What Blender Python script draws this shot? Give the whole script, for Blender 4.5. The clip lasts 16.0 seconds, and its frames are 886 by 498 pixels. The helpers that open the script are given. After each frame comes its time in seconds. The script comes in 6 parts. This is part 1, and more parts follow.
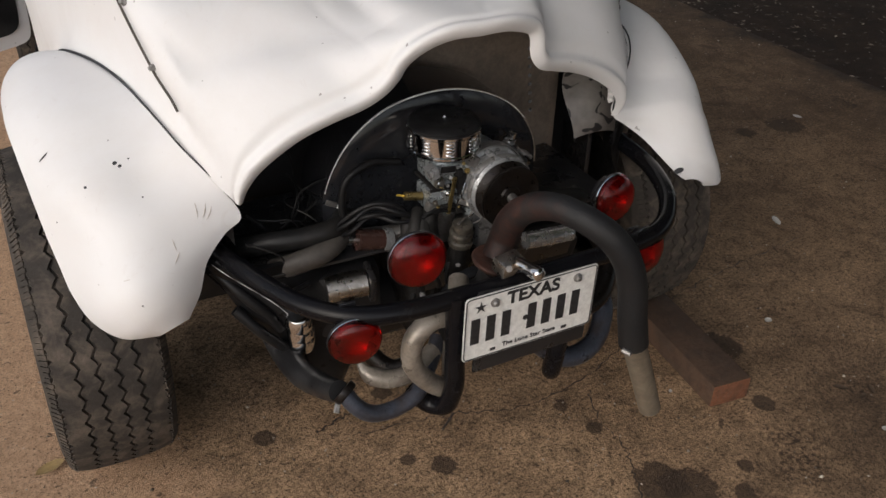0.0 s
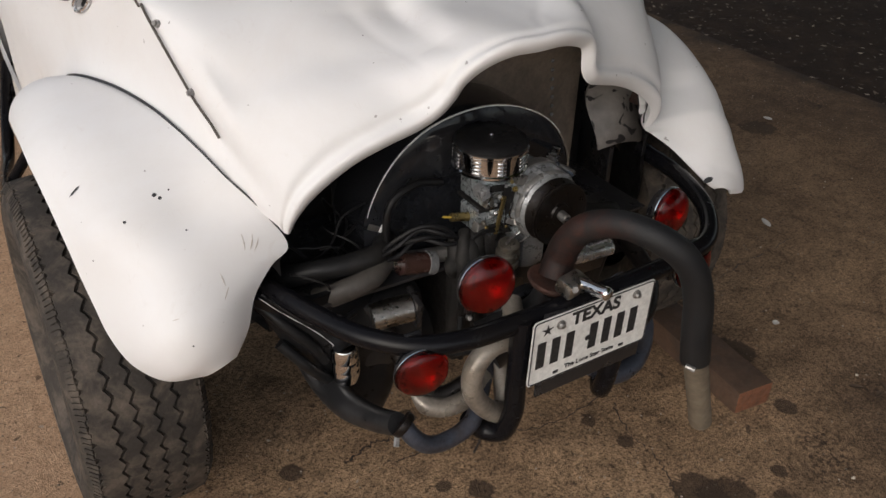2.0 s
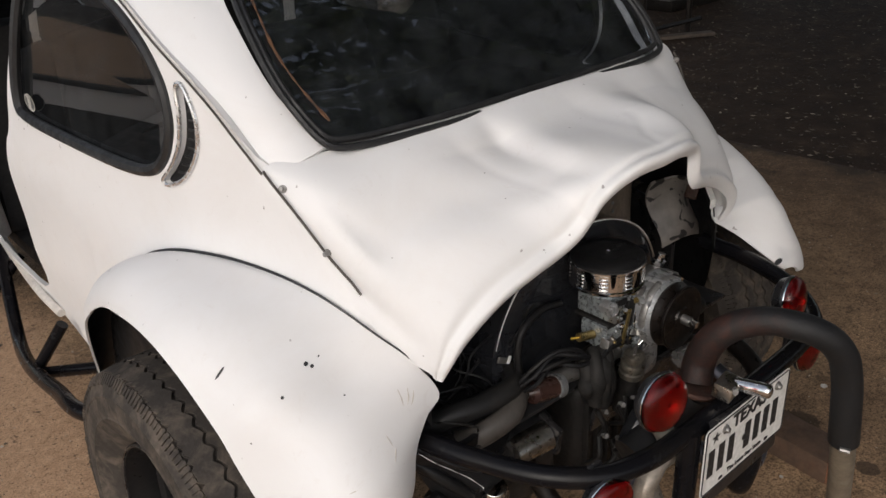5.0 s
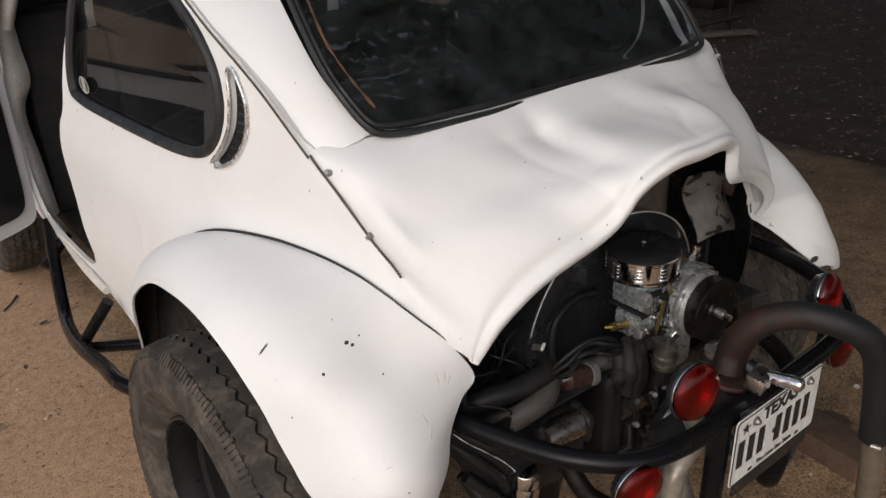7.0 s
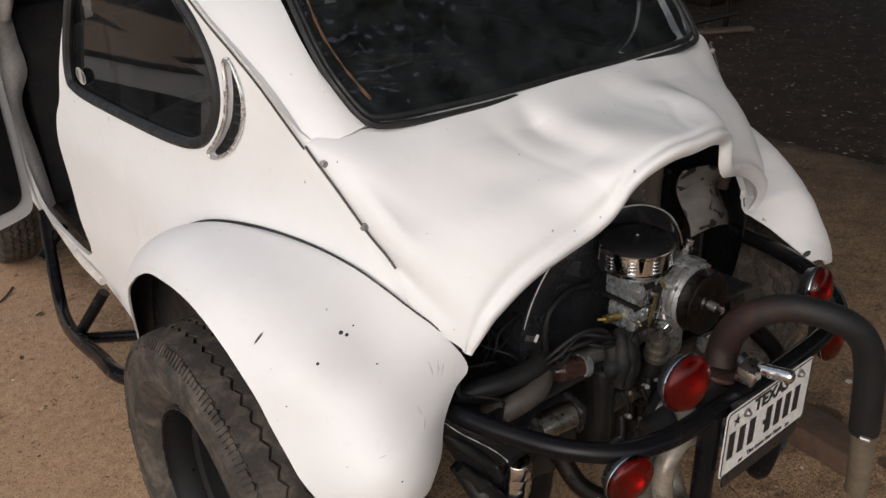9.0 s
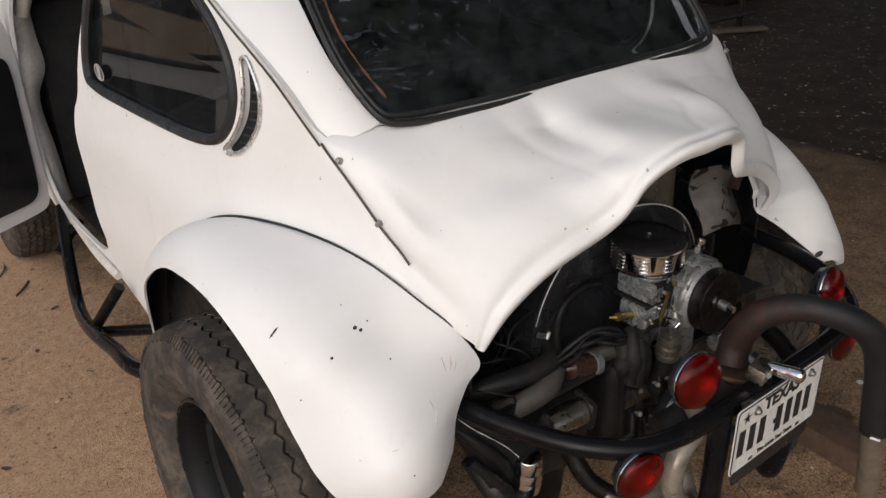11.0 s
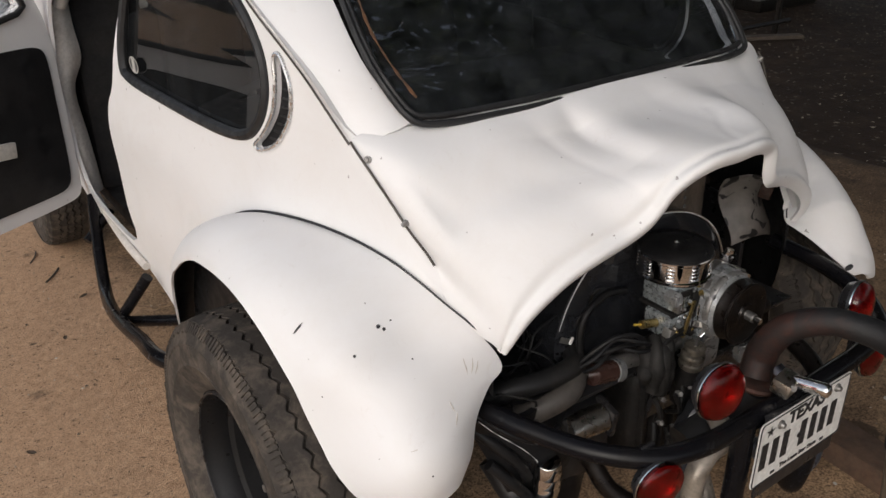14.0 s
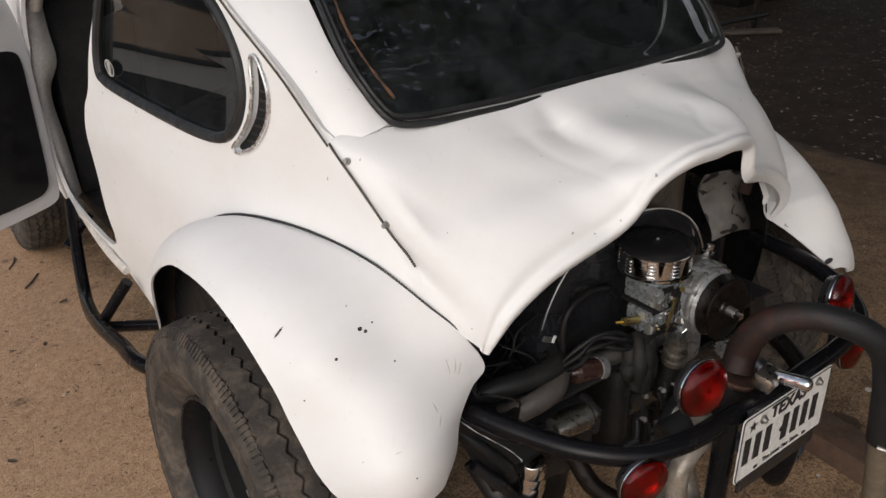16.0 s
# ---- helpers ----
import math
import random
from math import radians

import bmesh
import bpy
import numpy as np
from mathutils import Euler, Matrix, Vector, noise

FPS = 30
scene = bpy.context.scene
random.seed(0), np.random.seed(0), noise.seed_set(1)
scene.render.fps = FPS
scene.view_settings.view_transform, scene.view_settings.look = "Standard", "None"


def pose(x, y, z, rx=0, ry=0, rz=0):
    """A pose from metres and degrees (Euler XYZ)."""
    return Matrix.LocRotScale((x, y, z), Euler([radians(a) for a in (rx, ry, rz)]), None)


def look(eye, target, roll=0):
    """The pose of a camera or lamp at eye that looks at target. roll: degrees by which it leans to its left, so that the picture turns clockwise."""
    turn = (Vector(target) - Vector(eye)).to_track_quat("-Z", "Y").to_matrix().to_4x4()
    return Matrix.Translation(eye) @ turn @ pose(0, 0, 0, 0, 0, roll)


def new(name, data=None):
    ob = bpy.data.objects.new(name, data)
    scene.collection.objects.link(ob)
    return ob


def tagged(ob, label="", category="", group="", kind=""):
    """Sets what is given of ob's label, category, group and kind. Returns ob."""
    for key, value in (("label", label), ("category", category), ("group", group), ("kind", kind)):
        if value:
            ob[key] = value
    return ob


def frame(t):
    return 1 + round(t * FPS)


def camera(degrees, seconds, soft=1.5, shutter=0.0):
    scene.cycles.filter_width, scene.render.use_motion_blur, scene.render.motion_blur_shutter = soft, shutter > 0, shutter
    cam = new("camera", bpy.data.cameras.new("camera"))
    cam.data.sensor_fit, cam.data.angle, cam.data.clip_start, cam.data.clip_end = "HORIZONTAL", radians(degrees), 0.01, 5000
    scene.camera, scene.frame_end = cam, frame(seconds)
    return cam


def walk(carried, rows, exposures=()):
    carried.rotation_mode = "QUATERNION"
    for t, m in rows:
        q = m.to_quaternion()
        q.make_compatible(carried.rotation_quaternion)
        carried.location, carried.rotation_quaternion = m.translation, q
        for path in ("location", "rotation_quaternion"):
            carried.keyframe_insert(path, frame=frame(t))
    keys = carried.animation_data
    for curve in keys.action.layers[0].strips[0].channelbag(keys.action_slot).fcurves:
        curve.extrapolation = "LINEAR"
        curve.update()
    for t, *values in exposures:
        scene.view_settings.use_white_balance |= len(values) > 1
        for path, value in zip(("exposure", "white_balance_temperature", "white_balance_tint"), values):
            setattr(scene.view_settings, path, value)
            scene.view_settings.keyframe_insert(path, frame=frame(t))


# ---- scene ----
cam = camera(55.1, 16.0)
PATH = [
    (0, (-0.686, -0.99, 1.501), (0.088, 0.505, 0.421), 1.6),
    (0.5, (-0.703, -0.995, 1.508), (0.013, 0.523, 0.421), 0.6),
    (1, (-0.705, -0.967, 1.497), (0.021, 0.508, 0.358), 0.8),
    (1.5, (-0.759, -0.92, 1.494), (0.033, 0.536, 0.374), 2.2),
    (2, (-0.847, -0.834, 1.492), (0.067, 0.593, 0.43), 2.1),
    (2.5, (-0.925, -0.767, 1.474), (0.031, 0.615, 0.389), 2.6),
    (3, (-0.93, -0.653, 1.464), (-0.056, 0.801, 0.405), 0.9),
    (3.5, (-0.923, -0.564, 1.483), (-0.12, 0.94, 0.437), -2.1),
    (4, (-0.993, -0.539, 1.518), (0.0, 0.838, 0.461), -3.2),
    (4.5, (-1.104, -0.554, 1.535), (0.054, 0.769, 0.581), -3.0),
    (5, (-1.143, -0.567, 1.537), (0.013, 0.823, 0.68), -3.0),
    (5.2, (-1.149, -0.581, 1.54), (-0.031, 0.853, 0.708), -3.8),
    (7.5, (-1.18, -0.588, 1.54), (-0.083, 0.84, 0.668), -2.2),
    (8, (-1.181, -0.59, 1.538), (-0.081, 0.835, 0.668), -2.0),
    (8.5, (-1.182, -0.593, 1.539), (-0.08, 0.83, 0.666), -1.8),
    (9, (-1.182, -0.599, 1.537), (-0.084, 0.825, 0.662), -2.0),
    (9.5, (-1.18, -0.601, 1.541), (-0.1, 0.832, 0.659), -2.3),
    (12, (-1.202, -0.609, 1.542), (-0.137, 0.841, 0.669), -1.2),
    (12.5, (-1.2, -0.603, 1.543), (-0.17, 0.868, 0.662), -0.5),
    (13, (-1.195, -0.599, 1.543), (-0.16, 0.864, 0.655), -0.8),
    (13.5, (-1.193, -0.6, 1.544), (-0.167, 0.866, 0.651), -1.0),
    (14, (-1.194, -0.605, 1.545), (-0.164, 0.868, 0.666), -0.9),
    (14.5, (-1.193, -0.605, 1.545), (-0.147, 0.856, 0.667), -1.0),
    (15, (-1.192, -0.605, 1.545), (-0.143, 0.854, 0.668), -1.2),
    (15.5, (-1.19, -0.605, 1.547), (-0.141, 0.854, 0.668), -1.3),
    (16, (-1.185, -0.603, 1.547), (-0.127, 0.846, 0.663), -1.3),
]
EXPOSE = [(0, 0.24, 6500, 10), (1.6, 0.23, 6500, 10), (2.6, 0.12, 6500, 10), (3.2, 0.12, 6500, 10), (4.2, 0.18, 6500, 10), (16, 0.19, 6500, 10)]
walk(cam, [(t, look(eye, target, roll)) for t, eye, target, roll in PATH], EXPOSE)

# ---------------------------------------------------------------- light
world = bpy.data.worlds.new("sky")
scene.world = world
world.use_nodes = True
wn = world.node_tree.nodes
sky = wn.new("ShaderNodeTexSky")
sky.sky_type, sky.sun_disc = "NISHITA", False
sky.sun_elevation, sky.sun_rotation = radians(32), radians(240)
sky.air_density, sky.dust_density, sky.ozone_density = 1.0, 3.0, 0.6
wn["Background"].inputs["Strength"].default_value = 0.138
veil = wn.new("ShaderNodeHueSaturation")
veil.inputs["Saturation"].default_value = 0.5
world.node_tree.links.new(sky.outputs["Color"], veil.inputs["Color"])
world.node_tree.links.new(veil.outputs["Color"], wn["Background"].inputs["Color"])
sun_data = bpy.data.lights.new("sun", "SUN")
sun_data.energy, sun_data.angle, sun_data.color = 0.62, radians(85), (1.0, 0.945, 0.955)
sun = new("sun", sun_data)
sun.matrix_world = look((-5.2, -5.0, 4.2), (0, 0.5, 0.8))


# ---------------------------------------------------------------- materials
def nodes_of(name, base, rough, metal=0.0):
    m = bpy.data.materials.new(name)
    m.use_nodes = True
    nt = m.node_tree
    p = nt.nodes["Principled BSDF"]
    p.inputs["Base Color"].default_value = (*base, 1)
    p.inputs["Roughness"].default_value = rough
    p.inputs["Metallic"].default_value = metal
    return m, nt, p


def coord(nt):
    return nt.nodes.new("ShaderNodeTexCoord").outputs["Object"]


def noise_tex(nt, vec, scale, detail=4.0, rough=0.6, distort=0.0):
    n = nt.nodes.new("ShaderNodeTexNoise")
    n.inputs["Scale"].default_value, n.inputs["Detail"].default_value = scale, detail
    n.inputs["Roughness"].default_value, n.inputs["Distortion"].default_value = rough, distort
    nt.links.new(vec, n.inputs["Vector"])
    return n.outputs["Fac"]


def ramp(nt, fac, stops):
    r = nt.nodes.new("ShaderNodeValToRGB")
    el = r.color_ramp.elements
    while len(el) < len(stops):
        el.new(0.5)
    for e, (p, c) in zip(el, stops):
        e.position = p
        e.color = (c, c, c, 1) if isinstance(c, (int, float)) else (*c, 1)
    nt.links.new(fac, r.inputs["Fac"])
    return r.outputs["Color"]


def mix(nt, fac, a, b, kind="MIX"):
    n = nt.nodes.new("ShaderNodeMix")
    n.data_type, n.blend_type = "RGBA", kind
    for sock, v in ((n.inputs[0], fac), (n.inputs[6], a), (n.inputs[7], b)):
        if isinstance(v, (int, float)):
            sock.default_value = v
        elif isinstance(v, tuple):
            sock.default_value = (*v, 1)
        else:
            nt.links.new(v, sock)
    return n.outputs[2]


def bump(nt, p, height, strength=0.3, dist=0.002):
    b = nt.nodes.new("ShaderNodeBump")
    b.inputs["Strength"].default_value, b.inputs["Distance"].default_value = strength, dist
    nt.links.new(height, b.inputs["Height"])
    nt.links.new(b.outputs["Normal"], p.inputs["Normal"])


def worn(name, base, dark, rough, metal=0.0, scale=6.0, fine=90.0, amount=0.6, spread=0.25, bumpy=0.15, dist=0.001, coat=0.0, shine=0.5):
    """A surface with broad stains towards `dark`, fine grain, uneven gloss and a slight relief."""
    m, nt, p = nodes_of(name, base, rough, metal)
    v = coord(nt)
    big = ramp(nt, noise_tex(nt, v, scale, 6, 0.65, 0.4), [(0.45, 0.0), (0.75, amount)])
    small = ramp(nt, noise_tex(nt, v, fine, 3, 0.7), [(0.3, 0.75), (0.7, 1.0)])
    col = mix(nt, big, base, dark)
    col = mix(nt, 1.0, col, small, "MULTIPLY")
    nt.links.new(col, p.inputs["Base Color"])
    r = ramp(nt, noise_tex(nt, v, scale * 2.3, 5, 0.6), [(0.25, max(rough - spread, 0.02)), (0.75, min(rough + spread, 1.0))])
    nt.links.new(r, p.inputs["Roughness"])
    bump(nt, p, noise_tex(nt, v, fine, 4, 0.6), bumpy, dist)
    p.inputs["Coat Weight"].default_value = coat
    p.inputs["Specular IOR Level"].default_value = shine
    return m


def paint_white():
    """Old brushed white paint on fibreglass: faint waves, dust, grey scuffs and small chips."""
    m, nt, p = nodes_of("white_paint", (0.8, 0.78, 0.75), 0.38)
    v = coord(nt)
    dust = ramp(nt, noise_tex(nt, v, 3.5, 7, 0.72, 0.8), [(0.45, 0.0), (0.75, 0.4)])
    scuff = ramp(nt, noise_tex(nt, v, 14.0, 6, 0.8, 1.4), [(0.6, 0.0), (0.74, 0.3)])
    chip = ramp(nt, noise_tex(nt, v, 55.0, 2, 0.5), [(0.745, 0.0), (0.765, 0.75)])
    col = mix(nt, dust, (0.712, 0.705, 0.706), (0.63, 0.6, 0.57))
    col = mix(nt, scuff, col, (0.55, 0.5, 0.46))
    col = mix(nt, chip, col, (0.22, 0.2, 0.19))
    nt.links.new(col, p.inputs["Base Color"])
    r = ramp(nt, noise_tex(nt, v, 9.0, 5), [(0.3, 0.4), (0.7, 0.6)])
    nt.links.new(r, p.inputs["Roughness"])
    bump(nt, p, noise_tex(nt, v, 14.0, 3, 0.5), 0.05, 0.004)
    return m


WHITE = paint_white()
WHITE_PLAIN = worn("white_enamel", (0.75, 0.72, 0.68), (0.4, 0.34, 0.28), 0.4, scale=5, amount=0.6)
LIDBLACK = worn("black_lid", (0.011, 0.011, 0.012), (0.02, 0.019, 0.018), 0.42, scale=12, fine=160, amount=0.6, bumpy=0.05, shine=0.2)
BLACK = worn("black_paint", (0.019, 0.019, 0.021), (0.04, 0.035, 0.031), 0.3, scale=10, fine=140, amount=0.6, spread=0.12, bumpy=0.08)
SATIN = worn("satin_black_tube", (0.006, 0.006, 0.0075), (0.013, 0.011, 0.010), 0.22, scale=14, fine=160, amount=0.6, spread=0.1, bumpy=0.1, shine=0.15)
GLOSS = worn("gloss_black_tin", (0.016, 0.017, 0.02), (0.04, 0.037, 0.035), 0.09, scale=7, fine=60, amount=0.5, spread=0.05, bumpy=0.03)
RUSTDARK = worn("dull_brown_steel", (0.016, 0.012, 0.010), (0.007, 0.006, 0.006), 0.4, 0.5, scale=30, amount=0.8)
GREASE = worn("greasy_casting", (0.009, 0.0085, 0.0085), (0.024, 0.02, 0.018), 0.6, scale=22, fine=120, amount=0.9, bumpy=0.5, dist=0.003, shine=0.3)
OILTIN = worn("oily_tin", (0.2, 0.18, 0.15), (0.05, 0.042, 0.034), 0.32, 0.7, scale=34, fine=200, amount=0.9, spread=0.12, bumpy=0.25)
DIRTYALLOY = worn("oily_alloy", (0.26, 0.255, 0.25), (0.06, 0.052, 0.045), 0.36, 0.5, scale=26, fine=200, amount=0.9, bumpy=0.35)
TRIMBLACK = worn("black_trim", (0.012, 0.012, 0.013), (0.022, 0.02, 0.02), 0.5, scale=8, amount=0.5)
RUBBER = worn("tyre_rubber", (0.04, 0.034, 0.029), (0.16, 0.128, 0.1), 0.8, scale=22, fine=140, amount=0.85, spread=0.12, bumpy=0.4, dist=0.002, shine=0.35)
GRIME = worn("seam_grime", (0.09, 0.078, 0.068), (0.03, 0.027, 0.025), 0.8, scale=30, amount=0.9)
BOLT = worn("grey_bolt", (0.32, 0.31, 0.3), (0.07, 0.06, 0.055), 0.5, 0.3, scale=80)
PALEHOSE = worn("grey_paper_hose", (0.066, 0.058, 0.051), (0.02, 0.017, 0.015), 0.6, scale=20, amount=0.9, bumpy=0.3)
SCUFF = worn("grey_scuff", (0.58, 0.53, 0.48), (0.42, 0.37, 0.33), 0.7, scale=60)
DUSTY = worn("dusty_black_rubber", (0.012, 0.0115, 0.011), (0.034, 0.03, 0.027), 0.7, scale=40, fine=160, amount=0.7, bumpy=0.5, dist=0.002, shine=0.25)
SEAL = worn("rubber_seal", (0.012, 0.012, 0.013), (0.03, 0.03, 0.03), 0.5, scale=20)
HOSE = worn("black_hose", (0.012, 0.012, 0.0125), (0.03, 0.027, 0.024), 0.42, scale=18, amount=0.7, spread=0.12, bumpy=0.2, shine=0.18)
CHROME = worn("chrome", (0.82, 0.82, 0.83), (0.55, 0.53, 0.5), 0.08, 1.0, scale=25, fine=200, amount=0.5, spread=0.06, bumpy=0.02)
ALLOY = worn("cast_alloy", (0.36, 0.37, 0.38), (0.16, 0.15, 0.14), 0.36, 0.5, scale=28, fine=220, amount=0.7, bumpy=0.35)
ZINC = worn("zinc_casting", (0.44, 0.48, 0.5), (0.035, 0.032, 0.028), 0.3, 0.65, scale=55, fine=260, amount=1.0, spread=0.15, bumpy=0.6)
# pale non-metal: sky glints on thin edges are put into the colour
EDGE = worn("pale_glint_edge", (0.85, 0.85, 0.85), (0.6, 0.6, 0.6), 0.3, 0.0, scale=30, spread=0.08)
DULL = worn("dulled_chrome", (0.6, 0.57, 0.53), (0.16, 0.13, 0.1), 0.3, 1.0, scale=24, fine=150, amount=0.8, spread=0.12, bumpy=0.15)
TRIMCHROME = worn("satin_chrome_trim", (0.88, 0.88, 0.88), (0.6, 0.58, 0.56), 0.26, 0.85, scale=25, fine=200, amount=0.5, spread=0.08, bumpy=0.05)
BRASS = worn("brass", (0.36, 0.27, 0.11), (0.12, 0.09, 0.045), 0.35, 0.9, scale=40)
YELLOW = worn("yellow_plastic", (0.5, 0.33, 0.04), (0.3, 0.2, 0.05), 0.5, scale=40)
STEEL = worn("dull_steel", (0.3, 0.29, 0.28), (0.12, 0.1, 0.09), 0.45, 0.8, scale=22, fine=200, amount=0.8, bumpy=0.3)
RUST = worn("rusty_pipe", (0.065, 0.025, 0.015), (0.022, 0.015, 0.013), 0.7, 0.1, scale=24, fine=150, amount=1.0, bumpy=0.7, dist=0.003)
CERAMIC = worn("stained_header_pipe", (0.32, 0.28, 0.235), (0.06, 0.042, 0.03), 0.38, 0.35, scale=13, fine=130, amount=1.0, bumpy=0.25)
BLUED = worn("heat_blued_pipe", (0.085, 0.095, 0.125), (0.06, 0.04, 0.028), 0.4, 0.6, scale=12, fine=150, amount=0.9, bumpy=0.25)
BEIGE = worn("beige_paper_sleeve", (0.155, 0.125, 0.09), (0.08, 0.063, 0.045), 0.7, scale=12, amount=0.7, bumpy=0.2)
TIN = worn("dusty_engine_tin", (0.3, 0.24, 0.19), (0.1, 0.08, 0.065), 0.55, 0.2, scale=9, amount=0.9)
CABLE = worn("glossy_black_cable", (0.008, 0.008, 0.009), (0.02, 0.018, 0.016), 0.45, scale=30, amount=0.6, spread=0.1, bumpy=0.1, shine=0.18)
COIL = worn("brown_coil", (0.06, 0.03, 0.024), (0.03, 0.02, 0.018), 0.25, scale=18)
WOODTOP = worn("brown_worn_wood", (0.085, 0.05, 0.032), (0.035, 0.024, 0.018), 0.85, scale=14, fine=90, amount=0.8, bumpy=0.5, dist=0.003)
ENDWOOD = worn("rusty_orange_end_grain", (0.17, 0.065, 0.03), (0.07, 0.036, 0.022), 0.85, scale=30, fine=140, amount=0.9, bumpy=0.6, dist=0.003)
WOOD = worn("weathered_wood", (0.09, 0.05, 0.03), (0.035, 0.025, 0.019), 0.85, scale=9, fine=90, amount=0.9, bumpy=0.5, dist=0.003)
PLATE = worn("plate_white", (0.78, 0.77, 0.74), (0.62, 0.6, 0.56), 0.45, scale=16, amount=0.5, bumpy=0.05)
INK = worn("plate_ink", (0.02, 0.02, 0.022), (0.04, 0.04, 0.04), 0.5, scale=60)
COIL_EDGE = worn("perished_rubber", (0.12, 0.055, 0.024), (0.02, 0.015, 0.012), 0.8, scale=26, amount=1.0)
LINER = worn("dark_lining", (0.02, 0.02, 0.021), (0.035, 0.032, 0.03), 0.85, scale=10, shine=0.12)


def lens_red():
    m, nt, p = nodes_of("red_lens", (0.66, 0.022, 0.02), 0.12)
    v = coord(nt)
    p.inputs["Transmission Weight"].default_value = 1.0
    p.inputs["IOR"].default_value = 1.45
    nt.links.new(ramp(nt, noise_tex(nt, v, 30, 4), [(0.35, 0.06), (0.75, 0.22)]), p.inputs["Roughness"])
    bump(nt, p, noise_tex(nt, v, 150, 2), 0.12, 0.001)
    return m


RED = lens_red()
BOWL = worn("silvered_bowl", (0.85, 0.84, 0.82), (0.6, 0.58, 0.55), 0.35, 0.6, scale=20)


def glass(name, tint):
    m, nt, p = nodes_of(name, tint, 0.02)
    dust = noise_tex(nt, coord(nt), 14, 6, 0.75)
    nt.links.new(ramp(nt, dust, [(0.35, 1.0), (0.75, 0.968)]), p.inputs["Transmission Weight"])
    p.inputs["IOR"].default_value = 1.72
    r = ramp(nt, noise_tex(nt, coord(nt), 6, 5, 0.7), [(0.45, 0.006), (0.8, 0.05)])
    nt.links.new(r, p.inputs["Roughness"])
    return m


GLASS = glass("window_glass", (0.42, 0.46, 0.5))


def splatter():
    m, nt, p = nodes_of("splattered_inner_panel", (0.5, 0.48, 0.45), 0.5)
    v = coord(nt)
    f = ramp(nt, noise_tex(nt, v, 21, 2.5, 0.5, 0.7), [(0.56, 0.0), (0.585, 1.0)])
    g = ramp(nt, noise_tex(nt, v, 8, 5, 0.6), [(0.3, (0.3, 0.28, 0.26)), (0.7, (0.1, 0.086, 0.076))])
    nt.links.new(mix(nt, f, g, (0.012, 0.011, 0.011)), p.inputs["Base Color"])
    return m


SPLAT = splatter()


def sooted():
    """Rust on the elbow that passes into black soot and rubber along the pipe."""
    m, nt, p = nodes_of("rust_into_soot", (0.05, 0.02, 0.012), 0.6)
    v = coord(nt)
    sep = nt.nodes.new("ShaderNodeSeparateXYZ")
    nt.links.new(v, sep.inputs[0])
    q = nt.nodes.new("ShaderNodeMath")
    q.operation = "MULTIPLY_ADD"
    nt.links.new(noise_tex(nt, v, 30, 6, 0.7), q.inputs[0])
    q.inputs[1].default_value = 0.12
    nt.links.new(sep.outputs[0], q.inputs[2])
    rust = ramp(nt, noise_tex(nt, v, 34, 6, 0.7, 0.5), [(0.36, (0.042, 0.015, 0.010)), (0.5, (0.020, 0.010, 0.008)), (0.66, (0.010, 0.008, 0.0075))])
    black = ramp(nt, noise_tex(nt, v, 12, 6, 0.7), [(0.35, (0.006, 0.0064, 0.0078)), (0.7, (0.013, 0.0122, 0.012))])
    nt.links.new(mix(nt, ramp(nt, q.outputs[0], [(0.07, 0.0), (0.115, 1.0)]), rust, black), p.inputs["Base Color"])
    p.inputs["Specular IOR Level"].default_value = 0.35
    bump(nt, p, noise_tex(nt, v, 140, 4, 0.7), 0.4, 0.002)
    return m


SOOT = sooted()


